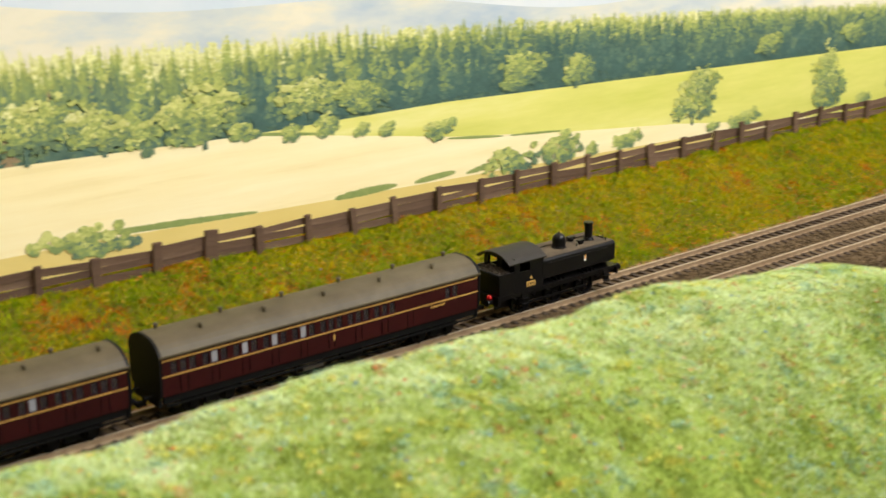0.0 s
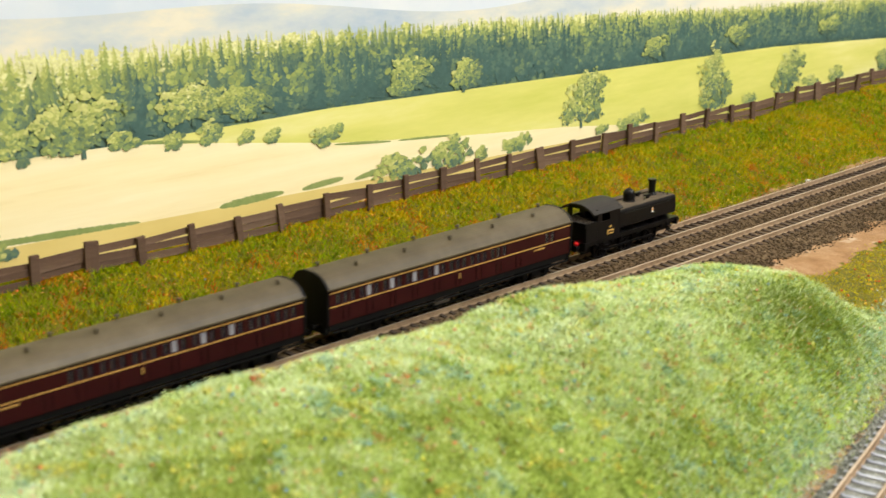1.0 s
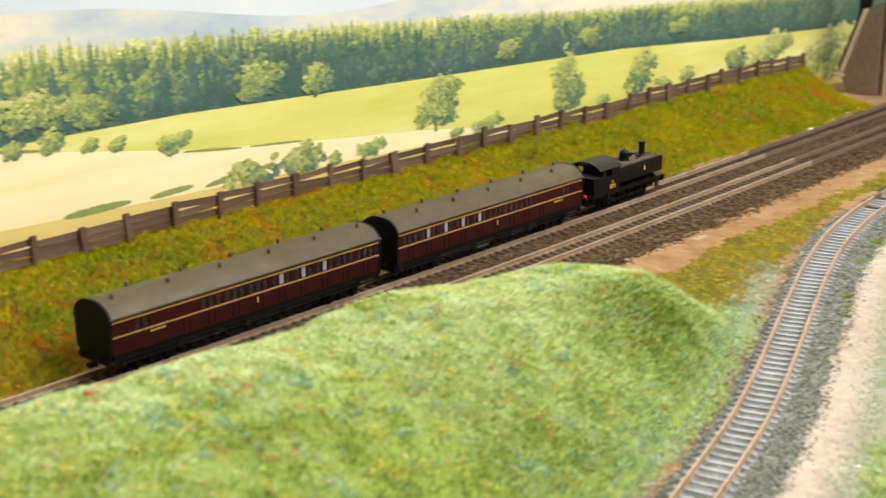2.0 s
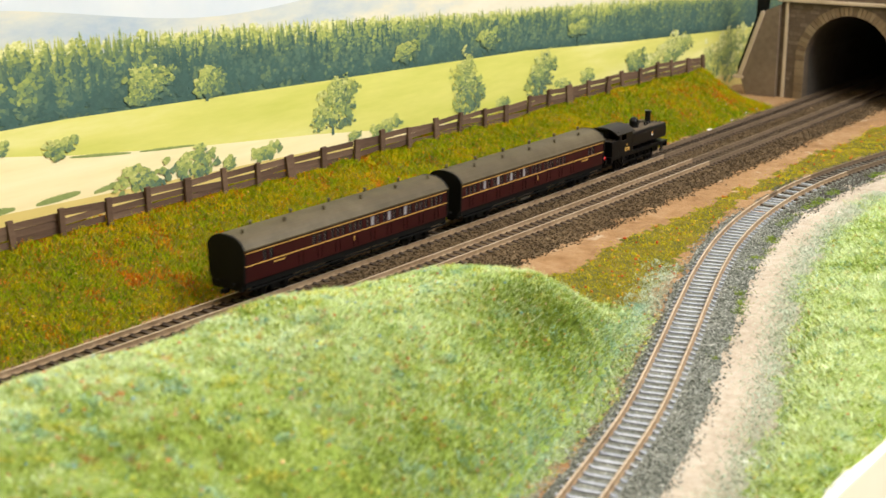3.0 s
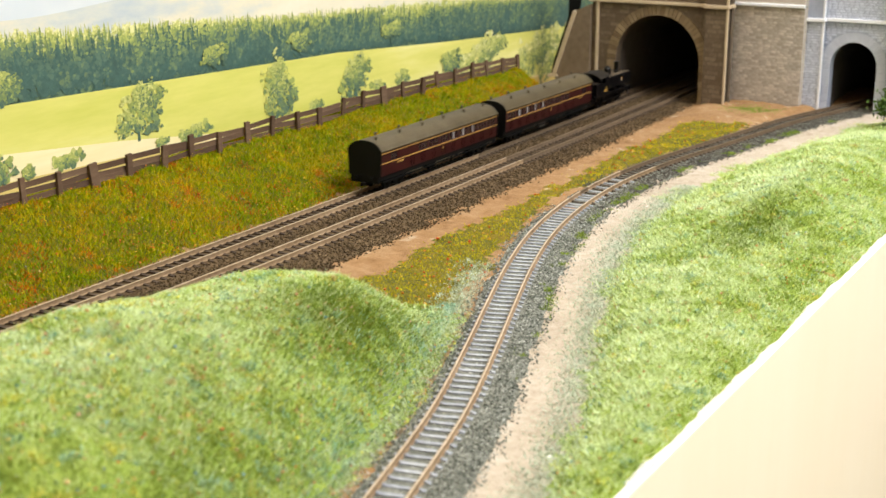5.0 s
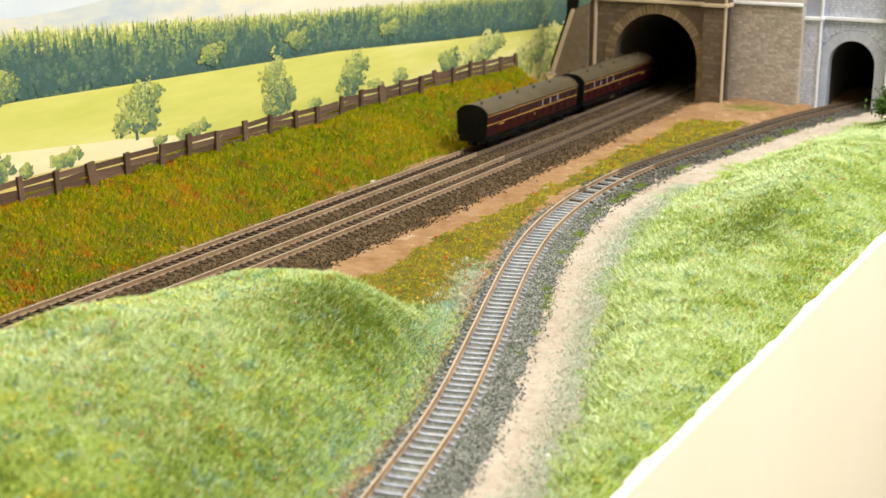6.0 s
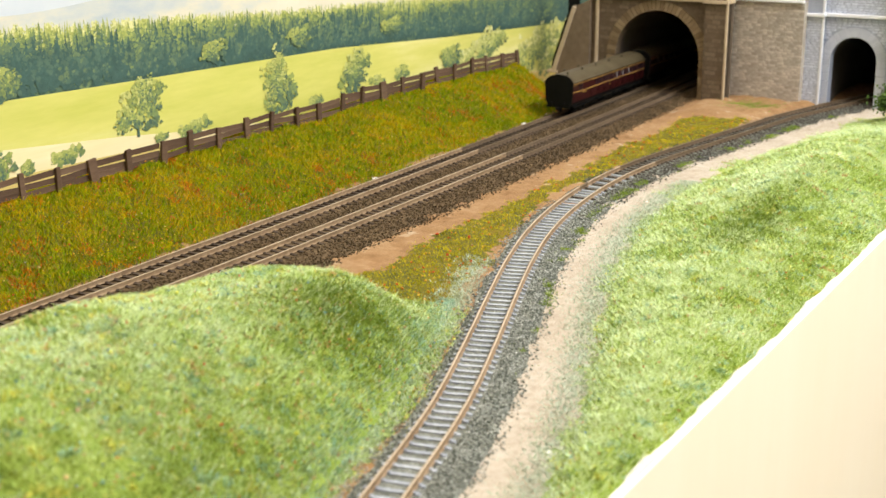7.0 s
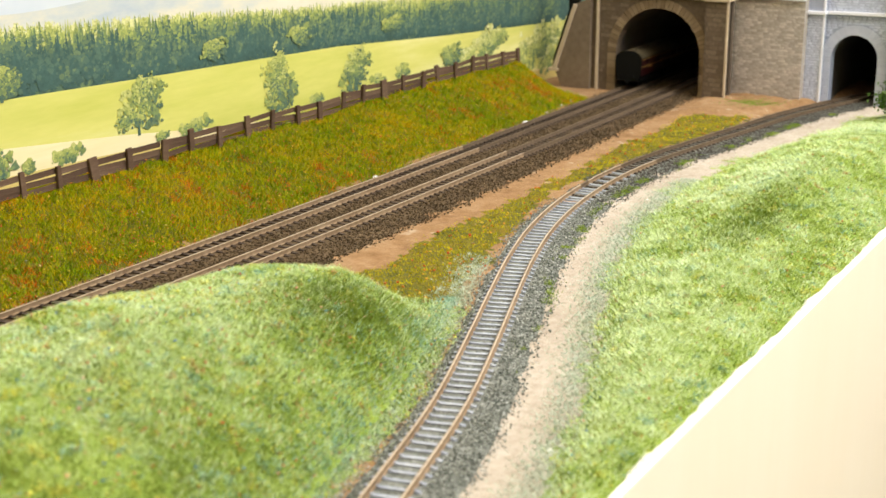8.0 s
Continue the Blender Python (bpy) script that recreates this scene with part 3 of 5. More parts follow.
for q, (x, lo, hi, w) in enumerate(((14.2, 2.5, 3.5, 3.8), (29.6, 4.25, 5.15, 1.5), (33.6, 2.3, 3.4, 3.2), (36.2, 2.3, 3.7, 2.8), (40.4, 2.3, 3.15, 1.9), (48.9, 2.2, 3.0, 2.4), (67.7, 2.1, 3.2, 2.0), (22.6, 5.3, 6.0, 1.0), (24.2, 5.2, 6.1, 1.2), (25.8, 5.1, 5.6, 0.9), (27.0, 4.9, 5.4, 0.8), (16.5, 5.7, 6.9, 1.6), (20.6, 5.6, 6.3, 1.3), (38.4, 2.4, 2.9, 1.0), (46.5, 2.4, 2.8, 1.0), (6.0, 2.5, 3.3, 2.0), (59.0, 2.1, 2.7, 1.6), (65.0, 2.1, 3.1, 2.4), (75.6, 2.0, 3.4, 3.0), (84.0, 0.6, 3.3, 3.4), (86.8, 0.2, 2.6, 3.6), (88.8, 0.3, 4.4, 4.6), (92.0, 0.1, 5.0, 4.4), (95.0, 0.1, 4.2, 4.0))):
    printed_tree(x, lo, hi, w, 200 + q, 5.2 if x > 74 else 4.0, True)
for k, (x0, z0, x1, z1, th) in enumerate(((13, 3.25, 21, 2.85, 0.13), (24.4, 2.75, 27.4, 2.8, 0.17), (28.3, 2.75, 30.4, 2.85, 0.15), (31, 2.7, 33, 2.9, 0.14), (-10, 3.7, 9, 3.3, 0.14), (30, 4.3, 33, 3.98, 0.07), (33.4, 3.95, 36.5, 3.72, 0.06), (20.5, 5.8, 24, 5.35, 0.07))):
    m = 24
    r = np.random.RandomState(300 + k)
    u = np.linspace(0, 1, m * 4)
    mid, half = z0 + (z1 - z0) * u, th * (np.sin(np.pi * u) ** 0.35) * r.uniform(0.75, 1.25, m * 4)
    xs = x0 + (x1 - x0) * u
    verts = np.concatenate([np.stack([xs, np.full_like(xs, WALL_Y - 0.066), mid - 0.7 * half], 1), np.stack([xs, np.full_like(xs, WALL_Y - 0.066), mid + half], 1)])
    from_arrays("printed_hedge", verts, [(i, i + 1, m * 4 + i + 1, m * 4 + i) for i in range(m * 4 - 1)], ["print_hedge"], backdrop)


# ---- tunnel portals and retaining wall ----
def arch_outline(width, spring, rise, n=20):
    """Points of an opening, from its one foot over the crown to the other."""
    h = width / 2
    pts = [(-h, BASE)]
    for i in range(n + 1):
        a = math.pi * (1 - i / n)
        pts.append((h * math.cos(a), spring + rise * math.sin(a)))
    pts.append((h, BASE))
    return pts


def wall_with_arch(bm, x0, x1, y0, y1, top, cy, width, spring, rise):
    """A slab across the track with an arched opening through it."""
    o = [(cy + u, w) for u, w in arch_outline(width, spring, rise)]
    n = len(o)
    left, right = (y0, y1) if y0 < y1 else (y1, y0)
    rim = []
    for i, (u, w) in enumerate(o):
        if i == 0:
            rim.append((left, BASE))
        elif i == n - 1:
            rim.append((right, BASE))
        else:
            a = i / (n - 1)
            if a < 0.3:
                rim.append((left, BASE + (top - BASE) * a / 0.3))
            elif a > 0.7:
                rim.append((right, BASE + (top - BASE) * (1 - a) / 0.3))
            else:
                rim.append((left + (right - left) * (a - 0.3) / 0.4, top))
    V = {}
    for k, x in ((0, x0), (1, x1)):
        V[k] = ([bm.verts.new((x, *p)) for p in o], [bm.verts.new((x, *p)) for p in rim])
    for i in range(n - 1):
        for k in (0, 1):
            a, b = V[k]
            bm.faces.new((a[i], a[i + 1], b[i + 1], b[i]))
        bm.faces.new((V[0][0][i], V[0][0][i + 1], V[1][0][i + 1], V[1][0][i]))
        bm.faces.new((V[0][1][i], V[0][1][i + 1], V[1][1][i + 1], V[1][1][i]))
    bmesh.ops.recalc_face_normals(bm, faces=bm.faces)
    return o


def courses(parent, x, y0, y1, z0, z1, bw, bh, mat, inside, name="stone", seed=0, proud=0.05):
    """Rows of single stones on a face at x, left out where inside(y, z)."""
    r = random.Random(seed)
    meshes = {}
    z, row = z0, 0
    while z + bh * 0.6 < z1:
        y = y0 - (bw * 0.5 if row % 2 else 0)
        while y < y1:
            w = bw * r.uniform(0.75, 1.25)
            a, b = max(y, y0), min(y + w, y1)
            y += w
            if b - a < bw * 0.3 or inside(0.5 * (a + b), z + bh / 2, (b - a) / 2, bh / 2):
                continue
            key = round((b - a) / 0.1)
            if key not in meshes:
                bm = bmesh.new()
                box(bm, -proud, 0.06, -key * 0.05 + 0.02, key * 0.05 - 0.02, 0.015, bh - 0.015)
                for v in bm.verts:
                    if v.co.x < 0:
                        v.co.y *= 0.94
                        v.co.z = bh / 2 + (v.co.z - bh / 2) * 0.9
                meshes[key] = mesh_of(name, bm, mat)
            part(name, meshes[key], None, parent, at=cm(x + r.uniform(0, 0.03), 0.5 * (a + b), z))
        z += bh
        row += 1


def portal(name, x, cy, width, spring, rise, y_left, y_right, top, stone, edge, arch, label, seed, course):
    """y_left is the side towards the backdrop."""
    root = tagged(empty(name, cm(0, 0, 0)), label, "tunnel portal")
    bm = bmesh.new()
    wall_with_arch(bm, x, x + 0.8, y_right, y_left, top + 3.2, cy, width, spring, rise)
    part("wall", bm, "joint_blue" if stone == "stone_blue" else "joint_warm", root)
    ring = 0.62
    n = 35
    h = width / 2
    d = math.pi / n * 0.43
    for i in range(n):
        a = -math.pi / 2 + math.pi * (i + 0.5) / n
        bm = bmesh.new()
        rim = []
        for k, b in ((0, a - d), (0, a + d), (1, a + d), (1, a - d)):
            rim.append((cy + (h + k * ring) * math.sin(b), spring + (rise + k * ring) * math.cos(b)))
        prism(bm, rim, x - 0.10 - 0.02 * (i % 3 == 0), x + 0.2)
        part("arch_stone", bm, arch, root)
    for s in (-1, 1):
        z = BASE
        while z < spring - 0.1:
            bm = bmesh.new()
            b = min(z + 0.52, spring)
            y = cy + s * (h + ring / 2)
            box(bm, x - 0.10, x + 0.2, y - ring / 2 + 0.01, y + ring / 2 - 0.01, z + 0.02, b - 0.02)
            part("arch_stone", bm, arch, root)
            z += 0.52

    def open_here(y, z, wy, wz):
        if z < spring:
            return abs(y - cy) - wy < h + ring
        return math.hypot((abs(y - cy) - wy * 0.6) / (h + ring), (z - spring - wz * 0.6) / (rise + ring)) < 1.0

    courses(root, x, y_right, y_left, BASE, top, course[0], course[1], stone, open_here, "stone", seed, 0.035)
    bm = bmesh.new()
    box(bm, x - 0.28, x + 0.5, y_right - 0.2, y_left + 0.2, top, top + 0.22, 0.04)
    part("string_course", bm, edge, root, "pale moulded string course")
    courses(root, x, y_right, y_left, top + 0.25, top + 2.4, course[0], course[1], stone, lambda *a: False, "stone", seed + 5, 0.035)
    bm = bmesh.new()
    box(bm, x - 0.25, x + 1.0, y_right - 0.2, y_left + 0.2, top + 2.5, top + 2.9, 0.05)
    part("coping", bm, edge, root)
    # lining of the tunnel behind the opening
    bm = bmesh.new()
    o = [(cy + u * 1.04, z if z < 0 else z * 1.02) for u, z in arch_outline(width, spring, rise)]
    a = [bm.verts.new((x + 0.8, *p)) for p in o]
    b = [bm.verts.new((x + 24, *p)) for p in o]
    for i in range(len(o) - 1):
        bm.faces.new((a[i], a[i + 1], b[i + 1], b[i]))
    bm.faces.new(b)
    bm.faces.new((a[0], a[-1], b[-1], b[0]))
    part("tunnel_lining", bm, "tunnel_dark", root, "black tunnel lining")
    return root


def pilaster(root, x, y0, y1, top, stone, edge, face_edge, course, seed):
    bm = bmesh.new()
    box(bm, x - 0.5, x + 0.3, y0, y1, BASE, top + 2.6)
    p = part("pilaster", bm, "joint_blue" if stone == "stone_blue" else "joint_warm", root)
    courses(p, x - 0.5, y0 + 0.02, y1 - 0.02, BASE, top - 0.05, course[0], course[1], stone, lambda *a: False, "stone", seed, 0.03)
    if face_edge:
        y = y0 if face_edge < 0 else y1
        bm = bmesh.new()
        box(bm, x - 0.6, x - 0.42, y - 0.07, y + 0.07, BASE, top + 2.4, 0.02)
        part("edge_strip", bm, edge, p, "pale edge strip")
    bm = bmesh.new()
    box(bm, x - 0.72, x + 0.4, y0 - 0.12, y1 + 0.12, top - 0.02, top + 0.2, 0.04)
    part("cap", bm, edge, p)


PX = 84.6
main_portal = portal("tunnel_portal", PX, -1.9, 5.95, 2.3, 3.1, 2.9, -6.8, 6.1, "stone_warm", "stone_edge", "stone_arch", "double-track tunnel portal of brown stone blocks, arched, over the main line", 40, (0.7, 0.30))
pilaster(main_portal, PX, -6.8, -5.3, 6.1, "stone_warm", "stone_edge", -1, (0.7, 0.30), 44)
bm = bmesh.new()
box(bm, PX - 0.16, PX + 0.1, 2.36, 2.56, BASE, 8.4, 0.03)
part("edge_strip", bm, "stone_edge", main_portal, "pale edge strip")
# sloping wing wall towards the embankment
bm = bmesh.new()
prism(bm, [(2.9, BASE), (5.0, BASE), (5.5, 0.9), (4.0, 5.4), (2.9, 5.9)], PX - 0.35, PX + 0.4)
wing = part("wing_wall", bm, "stone_warm", main_portal)
bm = bmesh.new()
box(bm, -0.35, 0.45, -0.14, 0.14, -2.4, 2.35, 0.04, rot(PX - 0.12, 4.78, 3.15, 18.6))
part("coping", bm, "stone_edge", wing, "pale sloping coping")
bm = bmesh.new()
box(bm, PX - 0.5, PX + 0.4, 5.2, 6.0, 0.75, 0.95, 0.04)
part("coping", bm, "stone_edge", wing)

bm = bmesh.new()
prism(bm, [(4.0, 5.0), (5.45, 0.9), (5.95, 0.9), (5.85, 1.6), (4.75, 4.9), (4.7, 8.5), (3.6, 8.5)], PX + 0.1, PX + 0.3)
tagged(part("backing_card", bm, "coach_black"), "black card closing the gap between backdrop and portal", "card")
side_portal = portal("tunnel_portal", 87.2, -14.25, 2.95, 2.55, 1.55, -10.6, -19.5, 5.35, "stone_blue", "blue_edge", "blue_arch", "single-track tunnel portal of blue-grey bricks over the branch line", 60, (0.36, 0.17))
pilaster(side_portal, 87.2, -12.3, -11.2, 5.35, "stone_blue", "blue_edge", -1, (0.36, 0.17), 64)
pilaster(side_portal, 87.2, -17.6, -16.6, 5.35, "stone_blue", "blue_edge", 1, (0.36, 0.17), 66)

retaining = tagged(empty("retaining_wall", cm(0, 0, 0)), "rough grey-brown stone retaining wall between the two portals", "wall")
bm = bmesh.new()
box(bm, 86.0, 86.8, -11.25, -6.3, BASE, 8.6)
part("core", bm, "mortar", retaining)
courses(retaining, 86.0, -11.25, -6.3, BASE, 6.2, 0.40, 0.17, "stone_rough", lambda *a: False, "stone", 71, 0.04)
bm = bmesh.new()
box(bm, 85.75, 86.5, -11.25, -6.3, 6.2, 6.4, 0.04)
part("coping", bm, "blue_edge", retaining)


# ---- fence ----
def build_fence():
    root = tagged(empty("fence", cm(0, 0, 0)), "brown wooden lineside fence with leaning posts and three rough boards", "fence")
    r = random.Random(3)
    y = 6.0
    posts = {}
    for k, w in enumerate((0.13, 0.17, 0.25)):
        bm = bmesh.new()
        box(bm, -w, w, -0.07, 0.07, -0.25, 1.08, 0.025)
        posts[k] = mesh_of("post", bm, "fence_wood")
    boards = []
    for k in range(4):
        bm = bmesh.new()
        box(bm, -1.06, 1.06, 0.08, 0.13, -0.115 - 0.01 * k, 0.115)
        for v in bm.verts:
            v.co.z += 0.03 * math.sin(v.co.x * 2 + k)
        boards.append(mesh_of("board", bm, "fence_wood"))
    xs = 40.6 + 2.055 * np.arange(-31, 20)
    for i, x in enumerate(xs):
        x = x + r.uniform(-0.12, 0.12)
        z = float(land(x, y))
        part("post", posts[2 if i % 11 == 9 else (1 if r.random() < 0.35 else 0)], None, root, at=cm(x, y + r.uniform(-0.05, 0.05), z, r.uniform(-5, 3), r.uniform(-5, 5), r.uniform(-6, 6)))
        if i < len(xs) - 1:
            for h in (0.24, 0.53, 0.83):
                zz = 0.5 * (z + float(land(x + 2.05, y)))
                part("board", r.choice(boards), None, root, at=cm(x + 1.03, y + r.uniform(-0.02, 0.03), zz + h + r.uniform(-0.05, 0.05), r.uniform(-4, 4), r.uniform(-2.2, 2.2), 0))


build_fence()


# ---- tracks ----
RAIL = [(-0.075, -0.205), (0.075, -0.205), (0.075, -0.18), (0.022, -0.165), (0.022, -0.06), (0.044, -0.045), (0.044, -0.004), (0.026, 0.0), (-0.026, 0.0), (-0.044, -0.004), (-0.044, -0.045), (-0.022, -0.06), (-0.022, -0.165), (-0.075, -0.18)]


def sweep(bm, xs, ys, section):
    dy = np.gradient(ys, xs)
    rings = []
    for x, y, d in zip(xs, ys, dy):
        n = Vector((-d, 1, 0)).normalized()
        rings.append([bm.verts.new((x + n.x * u, y + n.y * u, w)) for u, w in section])
    k = len(section)
    for a, b in zip(rings[:-1], rings[1:]):
        for i in range(k):
            f = bm.faces.new((a[i], b[i], b[(i + 1) % k], a[(i + 1) % k]))
            f.material_index = 2 if a[0].co.x > 55 + 9 * ((a[0].co.x * 7.13) % 1.0) else (1 if i == 7 else 0)
    bmesh.ops.recalc_face_normals(bm, faces=bm.faces)


def build_track(path_y, x0, x1, mat, label, step=0.47):
    root = tagged(empty("railway_track", cm(0, 0, 0)), label, "railway track", "model railway tracks")
    xs = np.arange(x0, x1, 1.0)
    cy = path_y(xs)
    d = np.gradient(cy, xs)
    for s in (-1, 1):
        bm = bmesh.new()
        nx, ny = -d / np.sqrt(1 + d * d), 1 / np.sqrt(1 + d * d)
        order = np.argsort(xs + nx * s * 0.5)
        sweep(bm, (xs + nx * s * 0.5)[order], (cy + ny * s * 0.5)[order], RAIL)
        part("rail", bm, ["rail_side", "rail_top", "rail_dull"], root)
    bm = bmesh.new()
    half = 0.74 if mat == "sleeper_grey" else 0.82
    box(bm, -0.075, 0.075, -half, half, -0.30, -0.19, 0.0)
    for s in (-0.5, 0.5):
        for o in (-0.1, 0.1):
            box(bm, -0.05, 0.05, s + o - 0.035, s + o + 0.035, -0.19, -0.155)
    bm2 = bm.copy()
    me, me_far = mesh_of("sleeper", bm, mat), mesh_of("sleeper", bm2, "sleeper_brown")
    r = random.Random(8)
    x = x0
    while x < x1 - 0.3:
        y, slope = float(path_y(np.array([x]))[0]), float((path_y(np.array([x + 0.1])) - path_y(np.array([x - 0.1])))[0] / 0.2)
        part("sleeper", me_far if x + r.gauss(0, 3) > 60 else me, None, root, at=cm(x, y, 0, 0, 0, math.degrees(math.atan(slope)) + r.uniform(-1.2, 1.2)))
        x += step / math.sqrt(1 + slope * slope)
    return root


FAR_Y, NEAR_Y = -0.45, -3.15
build_track(lambda x: FAR_Y + main_off(x), -32, 100, "sleeper_brown", "weathered double-rail model track on brown sleepers, beside the embankment")
build_track(lambda x: NEAR_Y + main_off(x), -32, 100, "sleeper_brown", "weathered model track on brown sleepers, beside the sandy strip")
build_track(branch_y, 6, 99, "sleeper_grey", "curving branch line track on grey sleepers")


# ---- ballast ----
def ballast_bed(name, xs, lo, hi, mat, label, crown):
    k = 13
    rows = []
    for i in range(k):
        u = i / (k - 1)
        y = lo + (hi - lo) * u
        z = BASE + 0.005 + crown * min(1, 5 * min(u, 1 - u)) + 0.012 * wobble(xs, y, 4.0, 21)
        rows.append(np.stack([xs, y, z], 1))
    n = len(xs)
    faces = [(r * n + i, r * n + i + 1, (r + 1) * n + i + 1, (r + 1) * n + i) for r in range(k - 1) for i in range(n - 1)]
    tagged(from_arrays(name, np.concatenate(rows), np.array(faces), [mat]), label, "ballast", kind="structure")


STONE_V = np.array([(1, 0, 0), (-1, 0.1, 0), (0.1, 1, 0), (0, -1, 0.1), (0.1, 0, 0.8), (0, 0.1, -0.8)], float)
STONE_F = np.array([(0, 2, 4), (2, 1, 4), (1, 3, 4), (3, 0, 4), (2, 0, 5), (1, 2, 5), (3, 1, 5), (0, 3, 5)])


def scatter(name, pts, sizes, mat, label, category, seed, verts=STONE_V, faces=STONE_F, flat=0.8):
    """Many small uneven stones or tufts in one mesh."""
    r = np.random.RandomState(seed)
    n = len(pts)
    q = r.normal(size=(n, 3, 3))
    q, _ = np.linalg.qr(q)
    local = verts[None] * (sizes[:, None, None] * r.uniform(0.6, 1.3, (n, len(verts), 1)))
    v = np.einsum("nij,nkj->nki", q, local)
    v[..., 2] *= flat
    v += pts[:, None, :]
    f = faces[None] + (np.arange(n) * len(verts))[:, None, None]
    return tagged(from_arrays(name, v.reshape(-1, 3), f.reshape(-1, faces.shape[1]), [mat]), label, category, kind="stuff")


def build_ballast():
    xs = np.arange(-32, 98, 0.5)
    ballast_bed("ballast_bed", xs, main_edge(xs) + 0.2, 0.75 + main_off(xs), "ballast_brown", "brown ballast bed under the double main line", 0.10)
    xb = np.arange(6, 98, 0.5)
    ballast_bed("ballast_bed", xb, branch_y(xb) - 1.75, branch_y(xb) + 1.1, "ballast_mid", "grey ballast bed under the branch line", 0.10)
    r = np.random.RandomState(12)

    def spread(n, x0, x1, lo, hi, near):
        x = x0 + (x1 - x0) * r.uniform(0, 1, n)
        u = r.uniform(0, 1, n)
        y = lo(x) + (hi(x) - lo(x)) * u + np.where((u < 0.06) | (u > 0.94), r.normal(0, 0.16, n), 0)
        z = BASE + 0.10 * np.minimum(1, 5 * np.minimum(u, 1 - u)) + r.uniform(0.0, 0.05, n)
        keep = near(x, y)
        return np.stack([x, y, z], 1)[keep]

    def off_main(x, y):
        clear = np.ones(len(x), bool)
        for c in (FAR_Y, NEAR_Y):
            clear &= np.abs(np.abs(y - main_off(x) - c) - 0.5) > 0.12
        return clear

    p = spread(62000, 8, 90, lambda x: main_edge(x) + 0.1 * wobble(x, x * 0, 3, 5), lambda x: 0.8 + main_off(x) + 0.1 * wobble(x, x * 0, 3, 6), off_main)
    q = p[:, 1] - main_off(p[:, 0])
    inside = (np.abs(q - FAR_Y) < 0.85) | (np.abs(q - NEAR_Y) < 0.85)
    p[inside, 2] -= 0.045
    scatter("ballast_stones", p, r.uniform(0.03, 0.068, len(p)), "ballast_brown", "loose dark brown ballast stones", "ballast", 13)
    p = spread(60000, 12, 92, lambda x: branch_y(x) - 1.85 + 0.07 * wobble(x, x * 0, 2.2, 7), lambda x: branch_y(x) + 1.2 + 0.07 * wobble(x, x * 0, 2.2, 8), lambda x, y: np.abs(np.abs(y - branch_y(x)) - 0.5) > 0.13)
    inside = np.abs(p[:, 1] - branch_y(p[:, 0])) < 0.85
    p[inside, 2] -= 0.045
    far = p[:, 0] + r.normal(0, 4, len(p)) > 56
    scatter("ballast_stones", p[~far], r.uniform(0.02, 0.055, (~far).sum()), "ballast_grey", "loose grey ballast stones", "ballast", 14)
    scatter("ballast_stones", p[far], r.uniform(0.02, 0.055, far.sum()), "ballast_dark", "loose dark grey ballast stones near the tunnel", "ballast", 15)


build_ballast()


# ---- grass ----
def blades(name, pts, length, width, mat, label, seed, lean=0.7):
    """One thin leaning triangle for each blade."""
    r = np.random.RandomState(seed)
    n = len(pts)
    a = r.uniform(0, 2 * np.pi, n)
    side = np.stack([np.cos(a), np.sin(a), 0 * a], 1) * width * r.uniform(0.6, 1.4, (n, 1))
    b = r.uniform(0, 2 * np.pi, n)
    tip = np.stack([np.cos(b) * lean, np.sin(b) * lean, np.ones(n)], 1) * length * r.uniform(0.4, 1.3, (n, 1))
    tip += r.normal(0, 0.15, (n, 3)) * length
    low = pts - np.array([0, 0, 0.03])
    v = np.stack([low - side, low + side, low + tip], 1).reshape(-1, 3)
    return tagged(from_arrays(name, v, np.arange(3 * n).reshape(n, 3), [mat]), label, "grass", kind="stuff")


def grass_points(n, x0, x1, y0, y1, kind, seed, dens=None):
    r = np.random.RandomState(seed)
    x, y = r.uniform(x0, x1, n), r.uniform(y0, y1, n)
    x2, y2 = x + r.normal(0, 0.18, n), y + r.normal(0, 0.18, n)
    keep = zone(x2, y2) == kind
    if dens is not None:
        keep &= r.uniform(0, 1, n) < dens(x, y)
    return np.stack([x, y, land(x, y)], 1)[keep]


